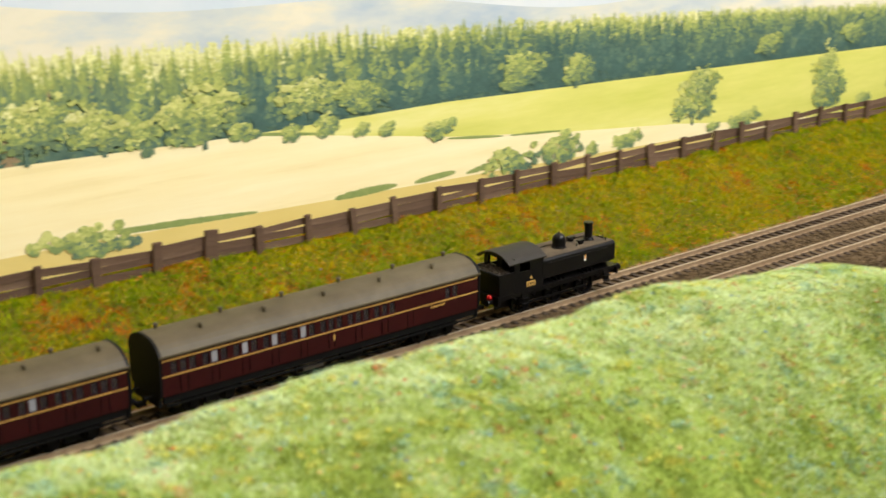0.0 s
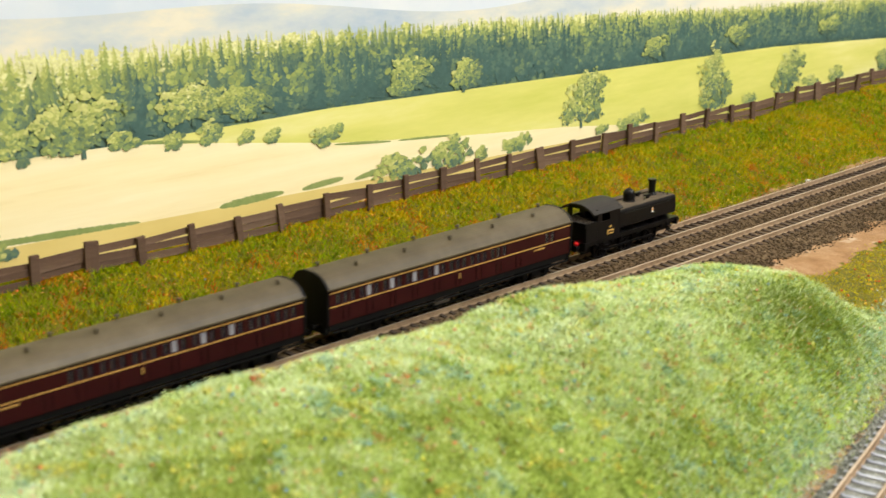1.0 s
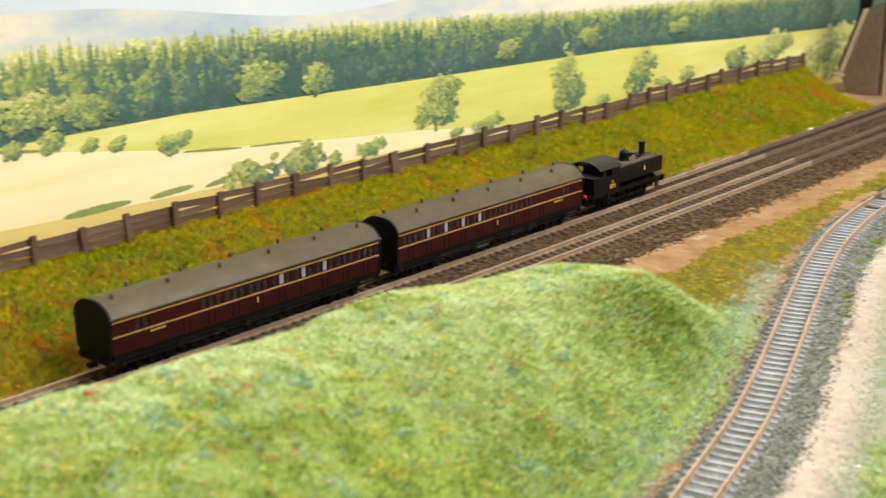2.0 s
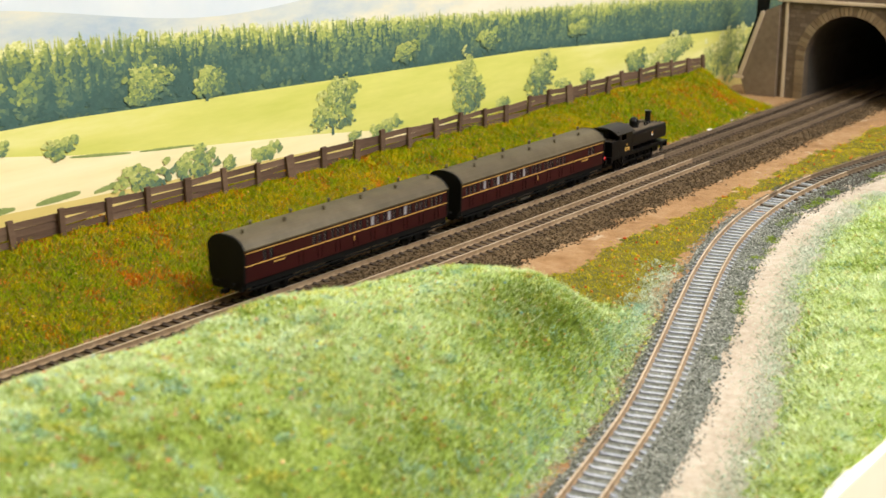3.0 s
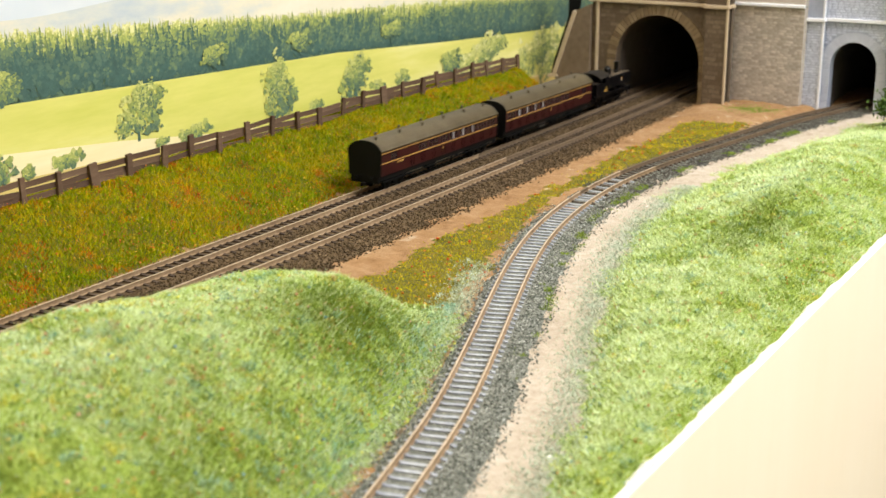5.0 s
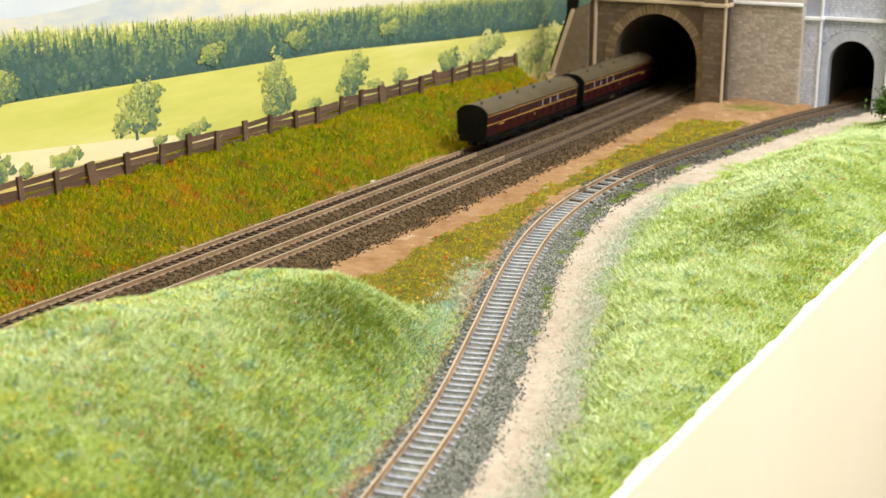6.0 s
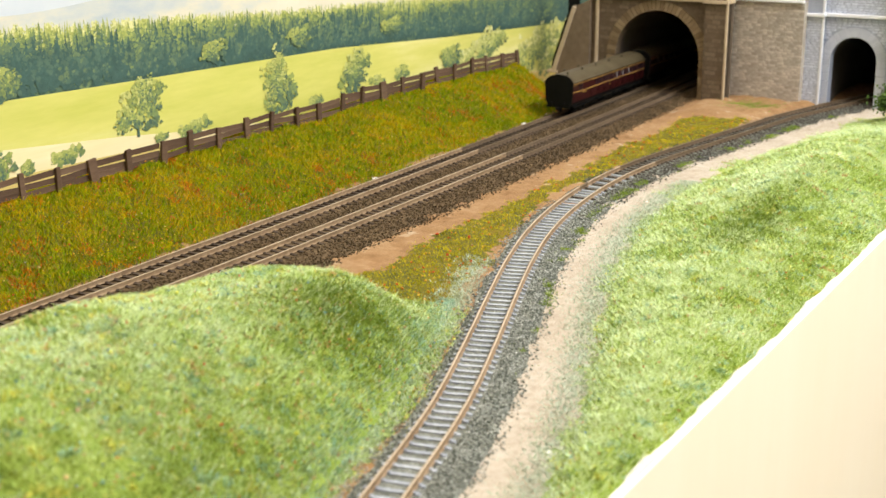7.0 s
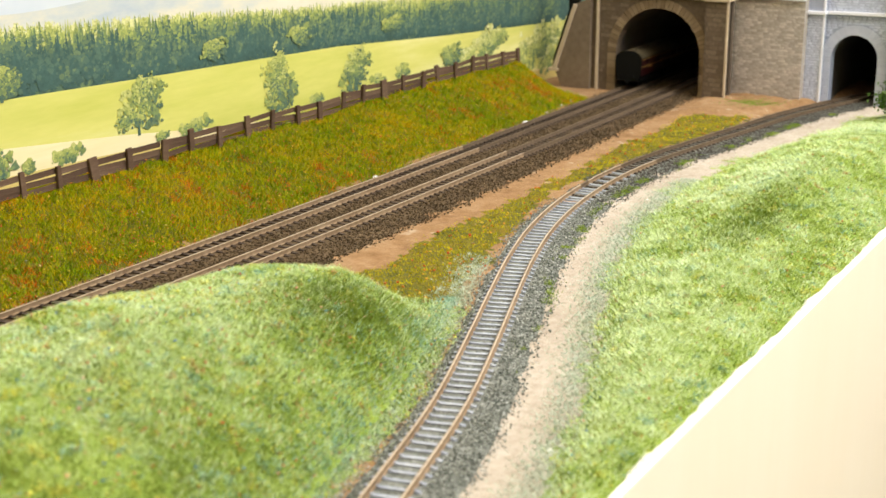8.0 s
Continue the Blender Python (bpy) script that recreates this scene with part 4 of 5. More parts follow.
def build_grass():
    r = np.random.RandomState(21)
    p = grass_points(230000, 0, 84, 0.6, 7.4, 1, 22)
    rust = clumps(p[:, 0], p[:, 1], 0.9, 51) + 0.5 * clumps(p[:, 0], p[:, 1], 4.0, 52) + r.normal(0, 0.13, len(p)) > 1.06
    blades("bank_grass", p[~rust], 0.22, 0.022, "grass_bank", "olive green static grass on the embankment", 23)
    blades("rusty_grass", p[rust], 0.20, 0.020, "grass_rust", "rust and orange static grass on the embankment", 43)
    p = grass_points(40000, 36, 82, -12, -6, 1, 24)
    blades("strip_grass", p, 0.11, 0.022, "grass_gold", "short orange-green static grass beside the tracks", 25)
    def pale(x, y):
        yb = branch_y(x)
        return np.where(y > yb, np.exp(-(((y - yb - 1.5) / 0.7) ** 2)), np.exp(-(((y - yb + 3.6) / 0.8) ** 2)))

    p = grass_points(420000, 2, 41, -19, -5.4, 2, 26, lambda x, y: 1 - 0.75 * pale(x, y))
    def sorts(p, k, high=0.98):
        """Which blades are straw-pale and which are dark: loose clumps, with crest light and flank shade added through
        lean.
        """
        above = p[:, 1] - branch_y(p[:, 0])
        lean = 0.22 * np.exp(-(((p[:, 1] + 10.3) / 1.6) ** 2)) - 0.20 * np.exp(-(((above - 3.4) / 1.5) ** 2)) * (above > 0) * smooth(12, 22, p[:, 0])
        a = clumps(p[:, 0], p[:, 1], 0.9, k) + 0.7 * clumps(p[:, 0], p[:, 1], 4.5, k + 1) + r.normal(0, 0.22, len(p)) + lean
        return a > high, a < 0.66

    light, dark = sorts(p, 61)
    def tinted(p, k, where):
        """Tufts of coloured fibre worked into the green."""
        for name, mat, seed, share, words in (("teal_grass", "grass_teal", 1, 0.75, "bluish-green fibre tufts"), ("yellow_grass", "grass_yellow", 2, 0.76, "yellow fibre tufts"), ("red_grass", "grass_red", 3, 0.835, "rusty pink fibre tufts")):
            q = p[clumps(p[:, 0], p[:, 1], 0.40, k + seed) + r.normal(0, 0.03, len(p)) > share]
            blades(name, q + np.array([0, 0, 0.02]), 0.12, 0.020, mat, words + " in the grass of " + where, k + seed, 1.1)

    tinted(p, 610, "the rounded hill")
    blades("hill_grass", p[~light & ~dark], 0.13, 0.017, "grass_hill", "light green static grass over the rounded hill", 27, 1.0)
    blades("straw_grass", p[light], 0.12, 0.017, "grass_straw", "pale straw-green static grass on the hill, thickest on the crest as painted light", 47, 1.1)
    blades("dark_grass", p[dark], 0.13, 0.017, "grass_dark", "dark green static grass on the hill, thickest on the flank as painted shade", 48, 1.0)
    p = grass_points(420000, 20, 94, EDGE + 0.05, -11, 2, 28, lambda x, y: 1 - 0.75 * pale(x, y))
    tinted(p, 710, "the front bank")
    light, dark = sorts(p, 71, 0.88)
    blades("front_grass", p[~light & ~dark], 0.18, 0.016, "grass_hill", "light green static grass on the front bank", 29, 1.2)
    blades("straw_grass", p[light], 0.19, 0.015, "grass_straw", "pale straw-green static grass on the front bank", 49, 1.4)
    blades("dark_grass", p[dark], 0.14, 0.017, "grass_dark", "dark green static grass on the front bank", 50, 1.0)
    x = r.uniform(8, 62, 90000)
    side = r.uniform(0, 1, 90000) < 0.5
    y = branch_y(x) + np.where(side, 1.75, -3.5) + r.normal(0, 0.45, 90000)
    keep = ((x < 45) | ~side) & (np.abs(y - branch_y(x)) > 1.2) & (y > EDGE + 0.2)
    blades("pale_grass", np.stack([x, y, land(x, y)], 1)[keep], 0.10, 0.022, "grass_pale", "sparse pale bluish-green fibres beside the branch line", 30, 1.2)
    # shade on the end of the hill and in the front bank's hollow, coloured in with darker tufts
    q = r.normal(0, 1, (9000, 2))
    x, y = 31.6 + 1.6 * q[:, 0], -13.2 + 0.8 * q[:, 1] - 0.25 * q[:, 0]
    x2, y2 = 52.5 + 2.2 * q[:9000, 0], -18.9 + 0.65 * q[:9000, 1]
    x, y = np.concatenate([x, x2]), np.concatenate([y, y2])
    keep = zone(x, y) == 2
    blades("dark_grass", np.stack([x, y, land(x, y)], 1)[keep], 0.16, 0.018, "grass_dark", "darker green tufts standing in for shade on the hill end and in the hollow", 39, 0.9)
    q = r.normal(0, 1, (3500, 2))
    x, y = 83.4 + 0.7 * q[:, 0], -9.0 + 0.9 * q[:, 1]
    keep = x < 85.3
    blades("dark_grass", np.stack([x, y, land(x, y)], 1)[keep], 0.08, 0.02, "grass_dark", "short dark green grass before the retaining wall", 44, 0.9)
    # bluish fibres at the foot of the hill, beside the branch
    x = r.uniform(10, 40, 26000)
    y = branch_y(x) + 1.75 + np.abs(r.normal(0, 0.55, 26000))
    keep = clumps(x, y, 0.8, 83) + r.normal(0, 0.1, 26000) > 0.45
    blades("teal_grass", np.stack([x, y, land(x, y)], 1)[keep], 0.11, 0.020, "grass_teal", "bluish-green fibres at the foot of the hill", 84, 1.2)
    # moss along the edge of the branch ballast
    x = r.uniform(34, 84, 16000)
    y = branch_y(x) - 1.55 + r.normal(0, 0.22, 16000)
    keep = clumps(x, y, 1.1, 81) + r.normal(0, 0.05, 16000) > 0.63
    blades("moss", np.stack([x, y, np.full_like(x, BASE + 0.12)], 1)[keep], 0.07, 0.022, "grass_dark", "dark green moss on the ballast shoulder", 82, 1.1)
    # coloured scatter
    p = grass_points(6500, 0, 84, 0.7, 7.3, 1, 31, lambda x, y: 0.35 + 0.65 * (wobble(x, y, 0.8, 41) > 0.1))
    p[:, 2] += r.uniform(0.05, 0.2, len(p))
    scatter("flower_scatter", p, r.uniform(0.02, 0.06, len(p)), "fleck_warm", "red, orange and yellow foam flowers in the grass", "flowers", 32)
    p = grass_points(800, 36, 82, -12, -6, 1, 33)
    p[:, 2] += r.uniform(0.02, 0.1, len(p))
    scatter("flower_scatter", p, r.uniform(0.03, 0.09, len(p)), "fleck_warm", "orange and yellow foam flowers beside the tracks", "flowers", 34)
    p = grass_points(4800, 2, 41, -19, -5.4, 2, 35)
    p[:, 2] += r.uniform(0.0, 0.10, len(p))
    scatter("flower_scatter", p, r.uniform(0.2, 1.0, len(p)) ** 3 * 0.05 + 0.02, "fleck_mixed", "pink, yellow and blue foam flowers on the hill", "flowers", 36)
    p = grass_points(4200, 20, 94, EDGE + 0.2, -11, 2, 37)
    p[:, 2] += r.uniform(0.0, 0.10, len(p))
    scatter("flower_scatter", p, r.uniform(0.02, 0.05, len(p)), "fleck_mixed", "pink, yellow and blue foam flowers on the front bank", "flowers", 38)


build_grass()


# ---- shrub beside the branch tunnel ----
def build_shrub(x, y, z, w, h, seed):
    root = tagged(empty("shrub", cm(x, y, z)), "small bright green foam shrub beside the tunnel mouth", "shrub")
    bm = bmesh.new()
    cyl(bm, 0.14, 0.07, h * 0.6, rot(0, 0, h * 0.3), 8)
    for a in range(5):
        cyl(bm, 0.06, 0.03, h * 0.5, rot(0.25 * math.cos(a * 1.26), 0.25 * math.sin(a * 1.26), h * 0.5, 25 * math.sin(a * 1.26), -25 * math.cos(a * 1.26)), 6)
    part("trunk", bm, "fence_wood", root)
    r = np.random.RandomState(seed)
    n = 2600
    lob = r.uniform(-0.35, 0.35, (9, 3)) * [w, w, h] + [0, 0, h * 0.62]
    p = lob[r.randint(0, 9, n)] + r.normal(0, 0.16, (n, 3)) * [w, w, h * 0.7]
    p[:, 2] = np.maximum(p[:, 2], 0.15)
    q, _ = np.linalg.qr(r.normal(size=(n, 3, 3)))
    v = np.einsum("nij,kj->nki", q, np.array([(-1, -0.5, 0), (1, -0.5, 0), (0.8, 0.6, 0.2), (-0.8, 0.6, 0.1)]) * 0.10) + p[:, None]
    from_arrays("leaves", v.reshape(-1, 3), np.arange(4 * n).reshape(n, 4), ["leaf"], root)


build_shrub(81.5, -18.2, float(land(81.5, -18.2)), 1.7, 2.4, 5)


def chip(x, y, s, mat, name, label, category, seed, lift=0.02):
    bm = bmesh.new()
    bmesh.ops.create_icosphere(bm, subdivisions=2, radius=1.0)
    r = random.Random(seed)
    for v in bm.verts:
        v.co = Vector((v.co.x * s * r.uniform(0.7, 1.3), v.co.y * s * 0.6 * r.uniform(0.7, 1.3), v.co.z * s * 0.3))
    tagged(part(name, bm, mat, at=cm(x, y, float(land(x, y)) + lift)), label, category)


for q, (x, y, s) in enumerate(((55.1, 0.75, 0.16), (54.5, 0.95, 0.20), (71.0, 1.0, 0.22), (74.5, 1.3, 0.16), (77.0, 1.5, 0.14), (29.8, -20.9, 0.12), (67.5, 0.95, 0.14), (57.0, -12.6, 0.1), (78.6, 1.6, 0.15))):
    chip(x, y, s, "white_paint" if q not in (3, 8) else "path", "plaster_chip", "small pale chip of plaster lying on the ground", "chip", 300 + q)


# ---- train ----
def wheelset(name, parent, x, z, radius, gauge, mat, spokes=0):
    """An axle with its two wheels, turning about y."""
    bm = bmesh.new()
    cyl(bm, 0.06, 0.06, gauge * 2 + 0.1, rot(0, 0, 0, 90), 8)
    for s in (-1, 1):
        m = rot(0, s * gauge, 0, 90)
        if spokes:
            for k in range(spokes):
                a = k * 360 / spokes
                box(bm, -0.03, 0.03, -0.04, 0.04, 0, radius * 0.9, 0, rot(0, s * gauge, 0, 0, a))
            segs = 24
            ring = []
            for r0, o in ((radius, -0.09), (radius, 0.09), (radius * 0.84, 0.09), (radius * 0.84, -0.09)):
                ring.append([bm.verts.new((r0 * math.cos(6.2832 * i / segs), s * gauge + o, r0 * math.sin(6.2832 * i / segs))) for i in range(segs)])
            for k in range(4):
                for i in range(segs):
                    bm.faces.new((ring[k][i], ring[k][(i + 1) % segs], ring[(k + 1) % 4][(i + 1) % segs], ring[(k + 1) % 4][i]))
            cyl(bm, radius * 0.2, radius * 0.2, 0.2, m, 12)
        else:
            cyl(bm, radius, radius, 0.16, m, 20)
            cyl(bm, radius * 0.55, radius * 0.5, 0.2, m, 14)
    return part(name, bm, mat, parent, at=cm(x, 0, z))


LENGTH, HALF, FLOOR_Z, GUTTER, CROWN = 11.8, 0.90, 0.80, 2.02, 2.48
WIN_LO, WIN_HI = 1.47, 1.83
# window places along the side, measured from the compartment end: triples (light, door, light), then the brake's pair
WINDOWS = [0.33 + k * 1.02 + d for k in range(8) for d in (0.0, 0.30, 0.60)] + [10.35, 10.66]


def coach_side(bm, s):
    """One side with its window openings cut right through."""
    y0, y1 = s * HALF, s * (HALF - 0.06)
    lo, hi = min(y0, y1), max(y0, y1)
    box(bm, 0.0, LENGTH, lo, hi, FLOOR_Z, WIN_LO)
    box(bm, 0.0, LENGTH, lo, hi, WIN_HI, GUTTER)
    x = 0.0
    for w in WINDOWS:
        box(bm, x, w, lo, hi, WIN_LO, WIN_HI)
        x = w + 0.21
    box(bm, x, LENGTH, lo, hi, WIN_LO, WIN_HI)
    # turn-under of the lower panel
    for v in bm.verts:
        if v.co.z < FLOOR_Z + 0.01 and abs(abs(v.co.y) - HALF) < 0.01:
            v.co.y *= 0.955


def build_coach():
    """Compartment end at x = 0, brake end at x = LENGTH."""
    root = empty("railway_coach")
    tagged(root, "lined maroon suburban coach with grey-brown roof on the main line", "railway coach", "train coaches")
    for s in (-1, 1):
        bm = bmesh.new()
        coach_side(bm, s)
        side = part("side", bm, "maroon", root, "dark maroon side panel")
        for z, h in ((1.41, 0.036), (1.885, 0.036)):
            bm = bmesh.new()
            y = s * (HALF + 0.004)
            box(bm, 0.0, LENGTH, min(y, y - s * 0.02), max(y, y - s * 0.02), z - h / 2, z + h / 2)
            part("lining", bm, "lining", side, "straw yellow lining")
        for w in WINDOWS:
            bm = bmesh.new()
            y = s * (HALF - 0.035)
            box(bm, w, w + 0.21, y - 0.008, y + 0.008, WIN_LO, WIN_HI)
            k = WINDOWS.index(w)
            pale = k < 24 and k % 3 == 1 and (k // 3) in ((1, 2, 3, 4) if s < 0 else (2, 3, 4))
            p = part("window", bm, "droplight" if pale else "pane", side, "pale grey droplight" if pale else "")
            p.visible_shadow = pale
        for k in range(9):
            x = 0.68 + k * 1.02 - 0.06
            for o in (0.0, 0.24):
                bm = bmesh.new()
                y = s * (HALF + 0.002)
                box(bm, x + o, x + o + 0.007, min(y, y - s * 0.02), max(y, y - s * 0.02), FLOOR_Z + 0.08, WIN_LO - 0.1)
                part("door_joint", bm, "coach_black", side)
        for k in (0, 1):
            bm = bmesh.new()
            x0 = (5.9, 9.75)[k]
            y = s * (HALF + 0.004)
            if k == 0:
                box(bm, x0, x0 + 0.05, min(y, y - s * 0.02), max(y, y - s * 0.02), 1.10, 1.28)
            else:
                for j in range(6):
                    box(bm, x0 + j * 0.1, x0 + j * 0.1 + 0.07, min(y, y - s * 0.02), max(y, y - s * 0.02), 1.26, 1.32)
            part("lettering", bm, "lining", side, "small yellow lettering bars")
    # roof
    arc = [(-HALF - 0.05, GUTTER - 0.02)]
    n = 16
    for i in range(n + 1):
        u = -1 + 2 * i / n
        arc.append((u * (HALF + 0.04), GUTTER + (CROWN - GUTTER) * (1 - abs(u) ** 2.6) ** 0.8))
    arc.append((HALF + 0.05, GUTTER - 0.02))
    bm = bmesh.new()
    prism(bm, arc, 0.0, LENGTH)
    roof = part("roof", bm, "coach_roof", root, "dusty grey-brown roof")
    for s in (-1, 1):
        bm = bmesh.new()
        y = s * (HALF + 0.05)
        box(bm, -0.02, LENGTH + 0.02, y - 0.025, y + 0.025, GUTTER - 0.03, GUTTER + 0.03, 0.01)
        part("gutter", bm, "coach_roof", roof)
    for k in range(11):
        bm = bmesh.new()
        x = 0.55 + k * 1.07
        y = -0.42 if k % 2 else 0.30
        z = GUTTER + (CROWN - GUTTER) * (1 - (abs(y) / 0.94) ** 2.6) ** 0.8
        cyl(bm, 0.055, 0.055, 0.14, rot(x, y, z + 0.05), 10)
        cyl(bm, 0.085, 0.06, 0.05, rot(x, y, z + 0.13), 10)
        part("ventilator", bm, "coach_roof", roof)
    # ends
    for x0, x1 in ((-0.04, 0.05), (LENGTH - 0.05, LENGTH + 0.04)):
        bm = bmesh.new()
        prism(bm, [(-HALF + 0.03, FLOOR_Z), (HALF - 0.03, FLOOR_Z), (HALF, 1.0)] + [(-a, z + 0.012) for a, z in arc[1:-1]] + [(-HALF, 1.0)], x0, x1)
        e = part("end", bm, "coach_black", root, "plain black coach end")
        bm = bmesh.new()
        box(bm, x0 - 0.01, x1 + 0.01, -0.78, 0.78, 0.46, FLOOR_Z + 0.02, 0.02)
        part("headstock", bm, "coach_black", e)
        for y in (-0.42, 0.42):
            bm = bmesh.new()
            out = -1 if x0 < 1 else 1
            cyl(bm, 0.05, 0.05, 0.28, rot(x0 + out * 0.13, y, 0.72, 0, 90), 10)
            cyl(bm, 0.11, 0.11, 0.04, rot(x0 + out * 0.28, y, 0.72, 0, 90), 14)
            part("buffer", bm, "coach_black", e)
        bm = bmesh.new()
        box(bm, min(x0 + out * 0.05, x0 + out * 0.34), max(x0 + out * 0.05, x0 + out * 0.34), -0.10, 0.10, 0.34, 0.50, 0.02)
        part("coupling", bm, "coach_black", e)
    # inside: floor, partitions and seats
    bm = bmesh.new()
    box(bm, 0.05, LENGTH - 0.05, -HALF + 0.06, HALF - 0.06, FLOOR_Z - 0.02, FLOOR_Z + 0.08)
    part("floor", bm, "coach_black", root)
    for k in range(10):
        bm = bmesh.new()
        x = 0.18 + k * 1.02
        box(bm, x, x + 0.05, -HALF + 0.07, HALF - 0.07, FLOOR_Z + 0.08, GUTTER - 0.02)
        if k < 9:
            box(bm, x + 0.05, x + 0.17, -HALF + 0.08, HALF - 0.08, FLOOR_Z + 0.08, 1.62, 0.02)
        part("partition", bm, "seat_cloth", root)
    # underframe
    bm = bmesh.new()
    for y in (-0.80, 0.73):
        box(bm, 0.1, LENGTH - 0.1, y, y + 0.07, 0.56, FLOOR_Z - 0.02)
    box(bm, 3.2, 8.6, -0.66, -0.62, 0.20, 0.24), box(bm, 3.2, 8.6, 0.62, 0.66, 0.20, 0.24)
    for s in (-0.64, 0.64):
        for x0, x1, z0, z1 in ((2.6, 3.3, 0.50, 0.22), (8.5, 9.2, 0.22, 0.50)):
            box(bm, 0, math.hypot(x1 - x0, z1 - z0), s - 0.02, s + 0.02, -0.02, 0.02, 0, rot(x0, 0, z0, 0, math.degrees(-math.atan2(z1 - z0, x1 - x0))))
        for x in (4.6, 6.9):
            box(bm, x, x + 0.05, s - 0.02, s + 0.02, 0.22, 0.55)
    part("underframe", bm, "coach_black", root)
    for x, s in ((4.9, -0.5), (6.2, 0.45), (6.4, -0.5)):
        bm = bmesh.new()
        box(bm, x, x + 0.75, s - 0.16, s + 0.16, 0.26, 0.58, 0.02)
        part("battery_box", bm, "steel" if s < -0.4 and x < 5 else "coach_black", root)
    for s in (-1, 1):
        bm = bmesh.new()
        box(bm, 0.15, LENGTH - 0.15, min(s * 0.84, s * 0.93), max(s * 0.84, s * 0.93), 0.50, 0.535)
        part("footboard", bm, "coach_black", root)
    for bx in (1.7, LENGTH - 1.7):
        bm = bmesh.new()
        for s in (-1, 1):
            y = s * 0.60
            box(bm, bx - 0.95, bx + 0.95, y - 0.06, y + 0.06, 0.34, 0.46, 0.02)
            for o in (-0.58, 0.58):
                box(bm, bx + o - 0.14, bx + o + 0.14, y - 0.09, y + 0.09, 0.20, 0.42, 0.03)
            box(bm, bx - 0.22, bx + 0.22, y - 0.08, y + 0.08, 0.18, 0.40, 0.03)
        box(bm, bx - 0.2, bx + 0.2, -0.6, 0.6, 0.40, 0.52)
        bogie = part("bogie", bm, "coach_black", root)
        for o in (-0.58, 0.58):
            wheelset("wheelset", bogie, bx + o, 0.30, 0.30, 0.45, "coach_black")
    return root


def build_loco():
    """Bunker end at x = 0, chimney end towards +x."""
    root = empty("steam_locomotive")
    tagged(root, "black pannier tank steam locomotive, dusty on top, heading the train", "locomotive")
    bm = bmesh.new()
    box(bm, 0.0, 6.2, -0.86, 0.86, 0.90, 0.98, 0.015)
    box(bm, 0.1, 6.1, -0.80, -0.74, 0.78, 0.90), box(bm, 0.1, 6.1, 0.74, 0.80, 0.78, 0.90)
    part("running_plate", bm, "loco_black", root)
    bm = bmesh.new()
    for y in (-0.40, 0.34):
        box(bm, 0.2, 6.0, y, y + 0.06, 0.35, 0.92)
    part("frames", bm, "loco_black", root)
    for x0, out in ((-0.06, -1), (6.14, 1)):
        bm = bmesh.new()
        box(bm, x0, x0 + 0.12, -0.86, 0.86, 0.62, 0.98, 0.015)
        beam = part("buffer_beam", bm, "loco_black", root)
        xe = x0 if out < 0 else x0 + 0.12
        for y in (-0.55, 0.55):
            bm = bmesh.new()
            cyl(bm, 0.08, 0.07, 0.3, rot(xe + out * 0.13, y, 0.76, 0, 90), 12)
            cyl(bm, 0.14, 0.14, 0.05, rot(xe + out * 0.29, y, 0.76, 0, 90), 16)
            part("buffer", bm, "loco_black", beam)
        bm = bmesh.new()
        box(bm, min(xe, xe + out * 0.45), max(xe, xe + out * 0.45), -0.09, 0.09, 0.36, 0.50, 0.02)
        part("coupling", bm, "loco_black", beam)
    for s in (-1, 1):
        # pannier tank with rounded upper edge
        o = [(s * 0.40, 1.22), (s * 0.84, 1.22), (s * 0.87, 1.26), (s * 0.87, 1.86)]
        o += [(s * (0.72 + 0.15 * math.cos(a)), 1.86 + 0.15 * math.sin(a)) for a in (0.4, 0.8, 1.2, 1.5708)] + [(s * 0.40, 2.01)]
        bm = bmesh.new()
        prism(bm, o, 2.15, 6.02)
        for f in bm.faces:
            f.material_index = 1 if f.normal.z > 0.85 else 0
        tank = part("pannier_tank", bm, ["loco_black", "loco_dust"], root, "black tank, dusty brown on top")
        bm = bmesh.new()
        y = s * 0.874
        for x, z, w, h in ((4.38, 1.62, 0.10, 0.20),):
            prism(bm, [(y - 0.01, z - h / 2), (y + 0.01, z - h / 2), (y + 0.01, z + h / 2), (y - 0.01, z + h / 2)], x - w / 2, x + w / 2)
        part("emblem", bm, "white_paint", tank, "small white emblem")
        bm = bmesh.new()
        prism(bm, [(y - 0.012, 1.60), (y + 0.012, 1.60), (y + 0.012, 1.74), (y - 0.012, 1.74)], 4.345, 4.415)
        part("emblem", bm, "orange_paint", tank, "orange part of the emblem")
        bm = bmesh.new()
        cyl(bm, 0.018, 0.018, 3.2, rot(4.0, s * 0.90, 1.82, 0, 90), 8)
        for x in (2.6, 3.6, 4.6, 5.5):
            box(bm, x - 0.02, x + 0.02, min(s * 0.86, s * 0.91), max(s * 0.86, s * 0.91), 1.80, 1.84)
        part("handrail", bm, "loco_black", tank)
    bm = bmesh.new()
    box(bm, 2.15, 5.95, -0.42, 0.42, 1.60, 1.97)
    part("tank_deck", bm, "loco_dust", root, "dusty brown deck between the tanks")
    bm = bmesh.new()
    cyl(bm, 0.50, 0.50, 3.9, rot(4.15, 0, 1.42, 0, 90), 28)
    part("boiler", bm, "loco_black", root, smooth=False)
    bm = bmesh.new()
    cyl(bm, 0.55, 0.52, 0.16, rot(6.10, 0, 1.45, 0, 90), 28)
    cyl(bm, 0.40, 0.30, 0.10, rot(6.2, 0, 1.45, 0, 90), 24)
    box(bm, 6.2, 6.3, -0.03, 0.03, 1.30, 1.60)
    part("smokebox_door", bm, "loco_black", root)
    bm = bmesh.new()
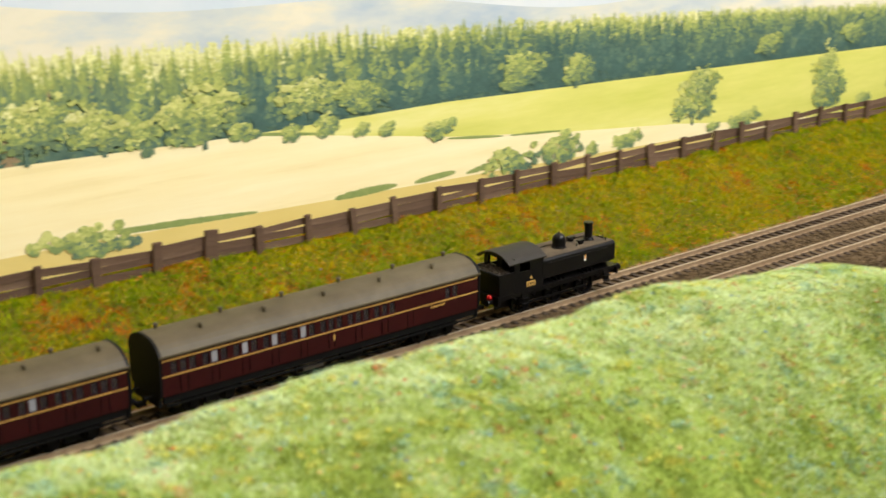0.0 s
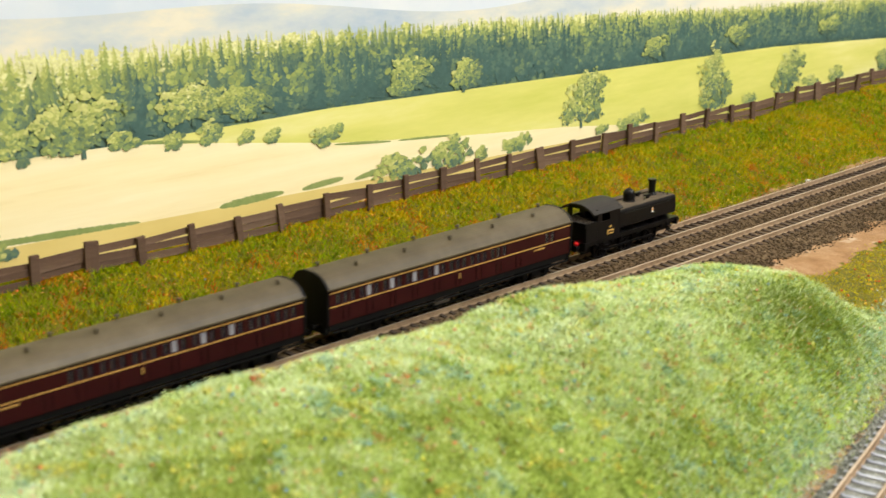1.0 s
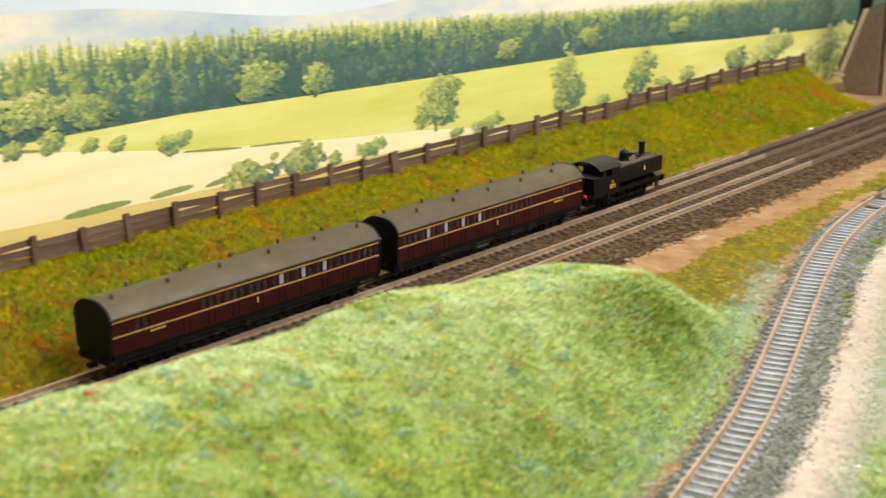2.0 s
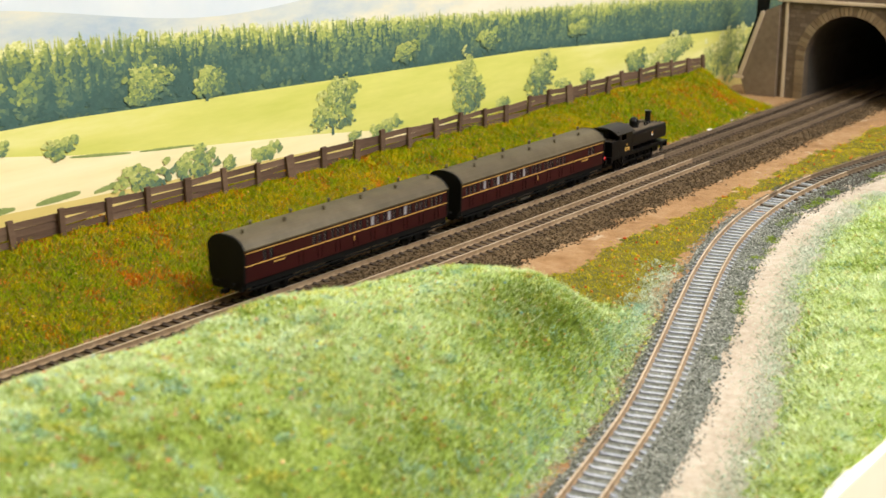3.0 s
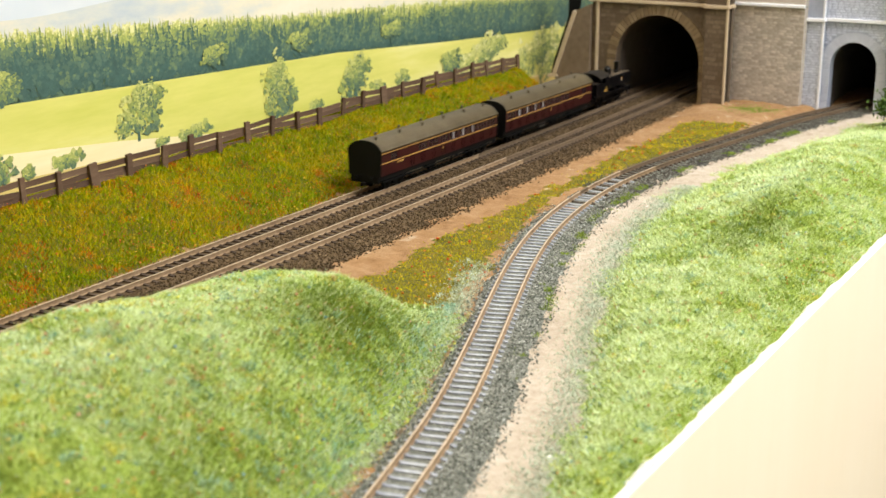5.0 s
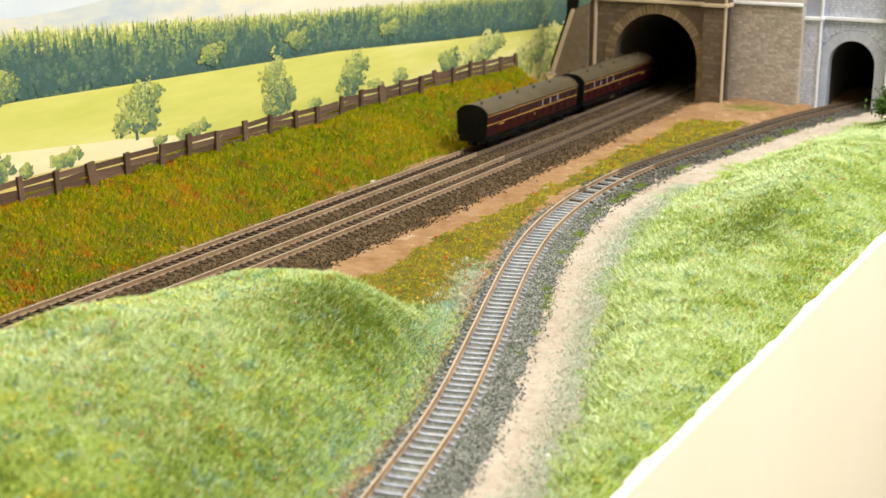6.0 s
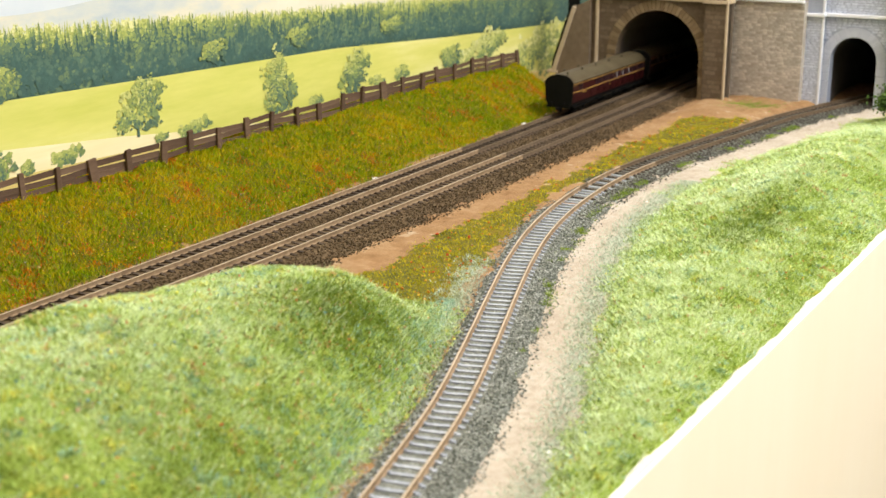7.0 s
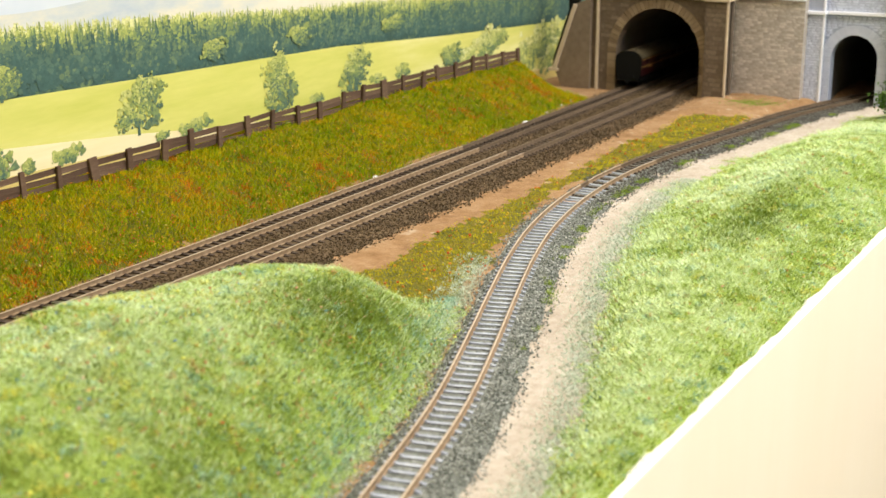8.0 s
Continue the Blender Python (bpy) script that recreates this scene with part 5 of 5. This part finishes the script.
    cyl(bm, 0.23, 0.17, 0.12, rot(5.42, 0, 2.03), 20), cyl(bm, 0.155, 0.165, 0.62, rot(5.42, 0, 2.33), 20), cyl(bm, 0.19, 0.19, 0.08, rot(5.42, 0, 2.64), 20)
    part("chimney", bm, "loco_black", root)
    bm = bmesh.new()
    cyl(bm, 0.30, 0.26, 0.10, rot(3.82, 0, 2.0), 22), cyl(bm, 0.26, 0.26, 0.26, rot(3.82, 0, 2.16), 22)
    bmesh.ops.create_uvsphere(bm, u_segments=22, v_segments=12, radius=0.26, matrix=rot(3.82, 0, 2.28))
    cyl(bm, 0.04, 0.03, 0.08, rot(3.82, 0, 2.56), 8)
    part("dome", bm, "loco_black", root)
    for s in (-0.28, 0.28):
        bm = bmesh.new()
        cyl(bm, 0.13, 0.13, 0.10, rot(4.72, s, 2.04), 14), box(bm, 4.55, 4.9, s - 0.10, s + 0.10, 2.08, 2.16, 0.03)
        part("tank_filler", bm, "loco_black", root)
    bm = bmesh.new()
    cyl(bm, 0.03, 0.05, 0.22, rot(2.75, 0.2, 2.08), 8), cyl(bm, 0.03, 0.05, 0.2, rot(2.75, 0.05, 2.07), 8), cyl(bm, 0.035, 0.045, 0.16, rot(4.35, -0.45, 2.06), 8)
    part("whistles", bm, "steel", root)
    for x, y in ((5.92, 0.3), (5.92, -0.3), (5.75, -0.6)):
        bm = bmesh.new()
        cyl(bm, 0.025, 0.025, 0.14, rot(x, y, 2.06), 8)
        part("lamp_iron", bm, "loco_black", root)
    # cab with open sides and rear spectacle windows
    bm = bmesh.new()
    for s in (-1, 1):
        lo, hi = min(s * 0.80, s * 0.86), max(s * 0.80, s * 0.86)
        box(bm, 0.75, 2.2, lo, hi, 0.98, 1.74)
        box(bm, 0.75, 1.02, lo, hi, 1.74, 2.14), box(bm, 1.52, 2.2, lo, hi, 1.74, 2.14), box(bm, 1.02, 1.52, lo, hi, 2.08, 2.14)
    box(bm, 2.12, 2.2, -0.80, 0.80, 0.98, 2.25)
    for a, b in ((-0.80, -0.62), (-0.14, 0.14), (0.62, 0.80)):
        box(bm, 0.75, 0.82, a, b, 1.80, 2.2)
    box(bm, 0.75, 0.82, -0.80, 0.80, 0.98, 1.82), box(bm, 0.75, 0.82, -0.80, 0.80, 2.14, 2.28)
    part("cab", bm, "loco_black", root)
    bm = bmesh.new()
    arc = [(-0.93, 2.10)] + [(0.93 * u, 2.14 + 0.32 * (1 - abs(u) ** 2.4)) for u in np.linspace(-1, 1, 15)] + [(0.93, 2.10)]
    inner = [(0.89 * u, 2.10 + 0.29 * (1 - abs(u) ** 2.4)) for u in np.linspace(1, -1, 15)]
    prism(bm, arc + inner, 0.42, 2.30)
    part("cab_roof", bm, "cab_roof", root, "dusty black cab roof")
    bm = bmesh.new()
    for x0, x1, y0, y1 in ((0.0, 0.07, -0.84, 0.84), (0.0, 0.75, -0.86, -0.79), (0.0, 0.75, 0.79, 0.86)):
        box(bm, x0, x1, y0, y1, 0.98, 1.80, 0.015)
    box(bm, -0.05, 0.08, -0.86, 0.86, 1.66, 1.82, 0.03)
    bunker = part("bunker", bm, "loco_black", root)
    bm = bmesh.new()
    bmesh.ops.create_grid(bm, x_segments=14, y_segments=18, size=0.5)
    rr = random.Random(4)
    for v in bm.verts:
        v.co = Vector((0.41 + v.co.x * 0.66, v.co.y * 1.56, 1.74 + rr.uniform(-0.06, 0.10)))
    part("coal", bm, "coal", bunker, "small black coal")
    for y in (-0.875, 0.875):
        bm = bmesh.new()
        box(bm, 1.34, 1.78, y - 0.012, y + 0.012, 1.12, 1.30, 0.006)
        plate = part("number_plate", bm, "lining", root, "small yellow-edged plate")
        bm = bmesh.new()
        for j in range(4):
            box(bm, 1.40 + j * 0.09, 1.46 + j * 0.09, y - 0.016, y + 0.016, 1.16, 1.26)
        part("plate_bars", bm, "loco_black", plate)
        bm = bmesh.new()
        cyl(bm, 0.05, 0.05, 0.02, rot(1.56, y, 1.44, 90), 12)
        part("route_disc", bm, "lining", root, "yellow disc")
    bm = bmesh.new()
    bmesh.ops.create_uvsphere(bm, u_segments=14, v_segments=8, radius=0.11, matrix=rot(-0.10, -0.42, 0.90))
    part("tail_lamp", bm, "red_lens", root, "red tail lamp on the bunker beam")
    for x, y in ((1.3, -0.82), (1.3, 0.82), (5.6, -0.82), (5.6, 0.82)):
        bm = bmesh.new()
        s = 1 if y > 0 else -1
        for z in (0.45, 0.66):
            box(bm, x - 0.16, x + 0.16, min(y, y + s * 0.1) - 0.02, max(y, y + s * 0.1), z, z + 0.03)
        box(bm, x - 0.15, x + 0.15, y - 0.02, y + 0.01, 0.45, 0.92)
        part("step", bm, "loco_black", root)
    for x in (1.35, 3.05, 4.70):
        wheelset("wheelset", root, x, 0.47, 0.47, 0.45, "loco_black", 10)
    for s in (-0.60, 0.60):
        bm = bmesh.new()
        box(bm, 1.3, 4.75, s - 0.03, s + 0.03, 0.34, 0.42, 0.01)
        part("coupling_rod", bm, "loco_black", root, "dull coupling rod")
        for x in (1.35, 3.05, 4.7):
            bm = bmesh.new()
            for k in range(8):
                a, b = math.pi * k / 8, math.pi * (k + 1) / 8
                box(bm, -0.055, 0.10, min(s * 0.8, s * 1.35), max(s * 0.8, s * 1.35), -0.02, 0.02, 0, rot(x + 0.52 * math.cos((a + b) / 2), 0, 0.62 + 0.46 * math.sin((a + b) / 2), 0, 90 - math.degrees((a + b) / 2) + 90))
            part("splasher", bm, "loco_black", root)
    return root


loco = build_loco()
loco.scale = (0.93, 0.93, 0.93)
coach_front = build_coach()
coach_rear = copy_thing(coach_front, Matrix())
tagged(coach_rear, "lined maroon suburban coach, last of the train, plain black end")
GAP = 0.95


def motions():
    """The train runs along the far main line at an even pace."""
    times = [k / 2 for k in range(17)]

    def along(t):
        return START + SPEED * t + GAIN * t * t

    def place(x0, length, t, back=False):
        a = along(t) + x0
        y0, y1 = (FAR_Y + float(main_off(q)) for q in (a, a + length))
        turn = math.degrees(math.atan2(y1 - y0, length))
        return cm(a + length, y1, 0, 0, 0, turn + 180) if back else cm(a, y0, 0, 0, 0, turn)

    walk(coach_rear, [(t, place(0, LENGTH, t, True)) for t in times])
    walk(coach_front, [(t, place(LENGTH + GAP, LENGTH, t)) for t in times])
    walk(loco, [(t, place(2 * LENGTH + GAP + 1.0, 5.8, t)) for t in times])
    for thing, sign in ((coach_rear, -1), (coach_front, 1), (loco, 1)):
        for ob in [o for o in thing.children_recursive if o.name.startswith("wheelset")]:
            radius = 0.437 if thing == loco else 0.30
            base = ob.matrix_basis.copy()
            walk(ob, [(k / FPS, base @ pose(0, 0, 0, 0, sign * math.degrees((along(k / FPS) - START) / radius), 0)) for k in range(8 * FPS + 1)])


motions()
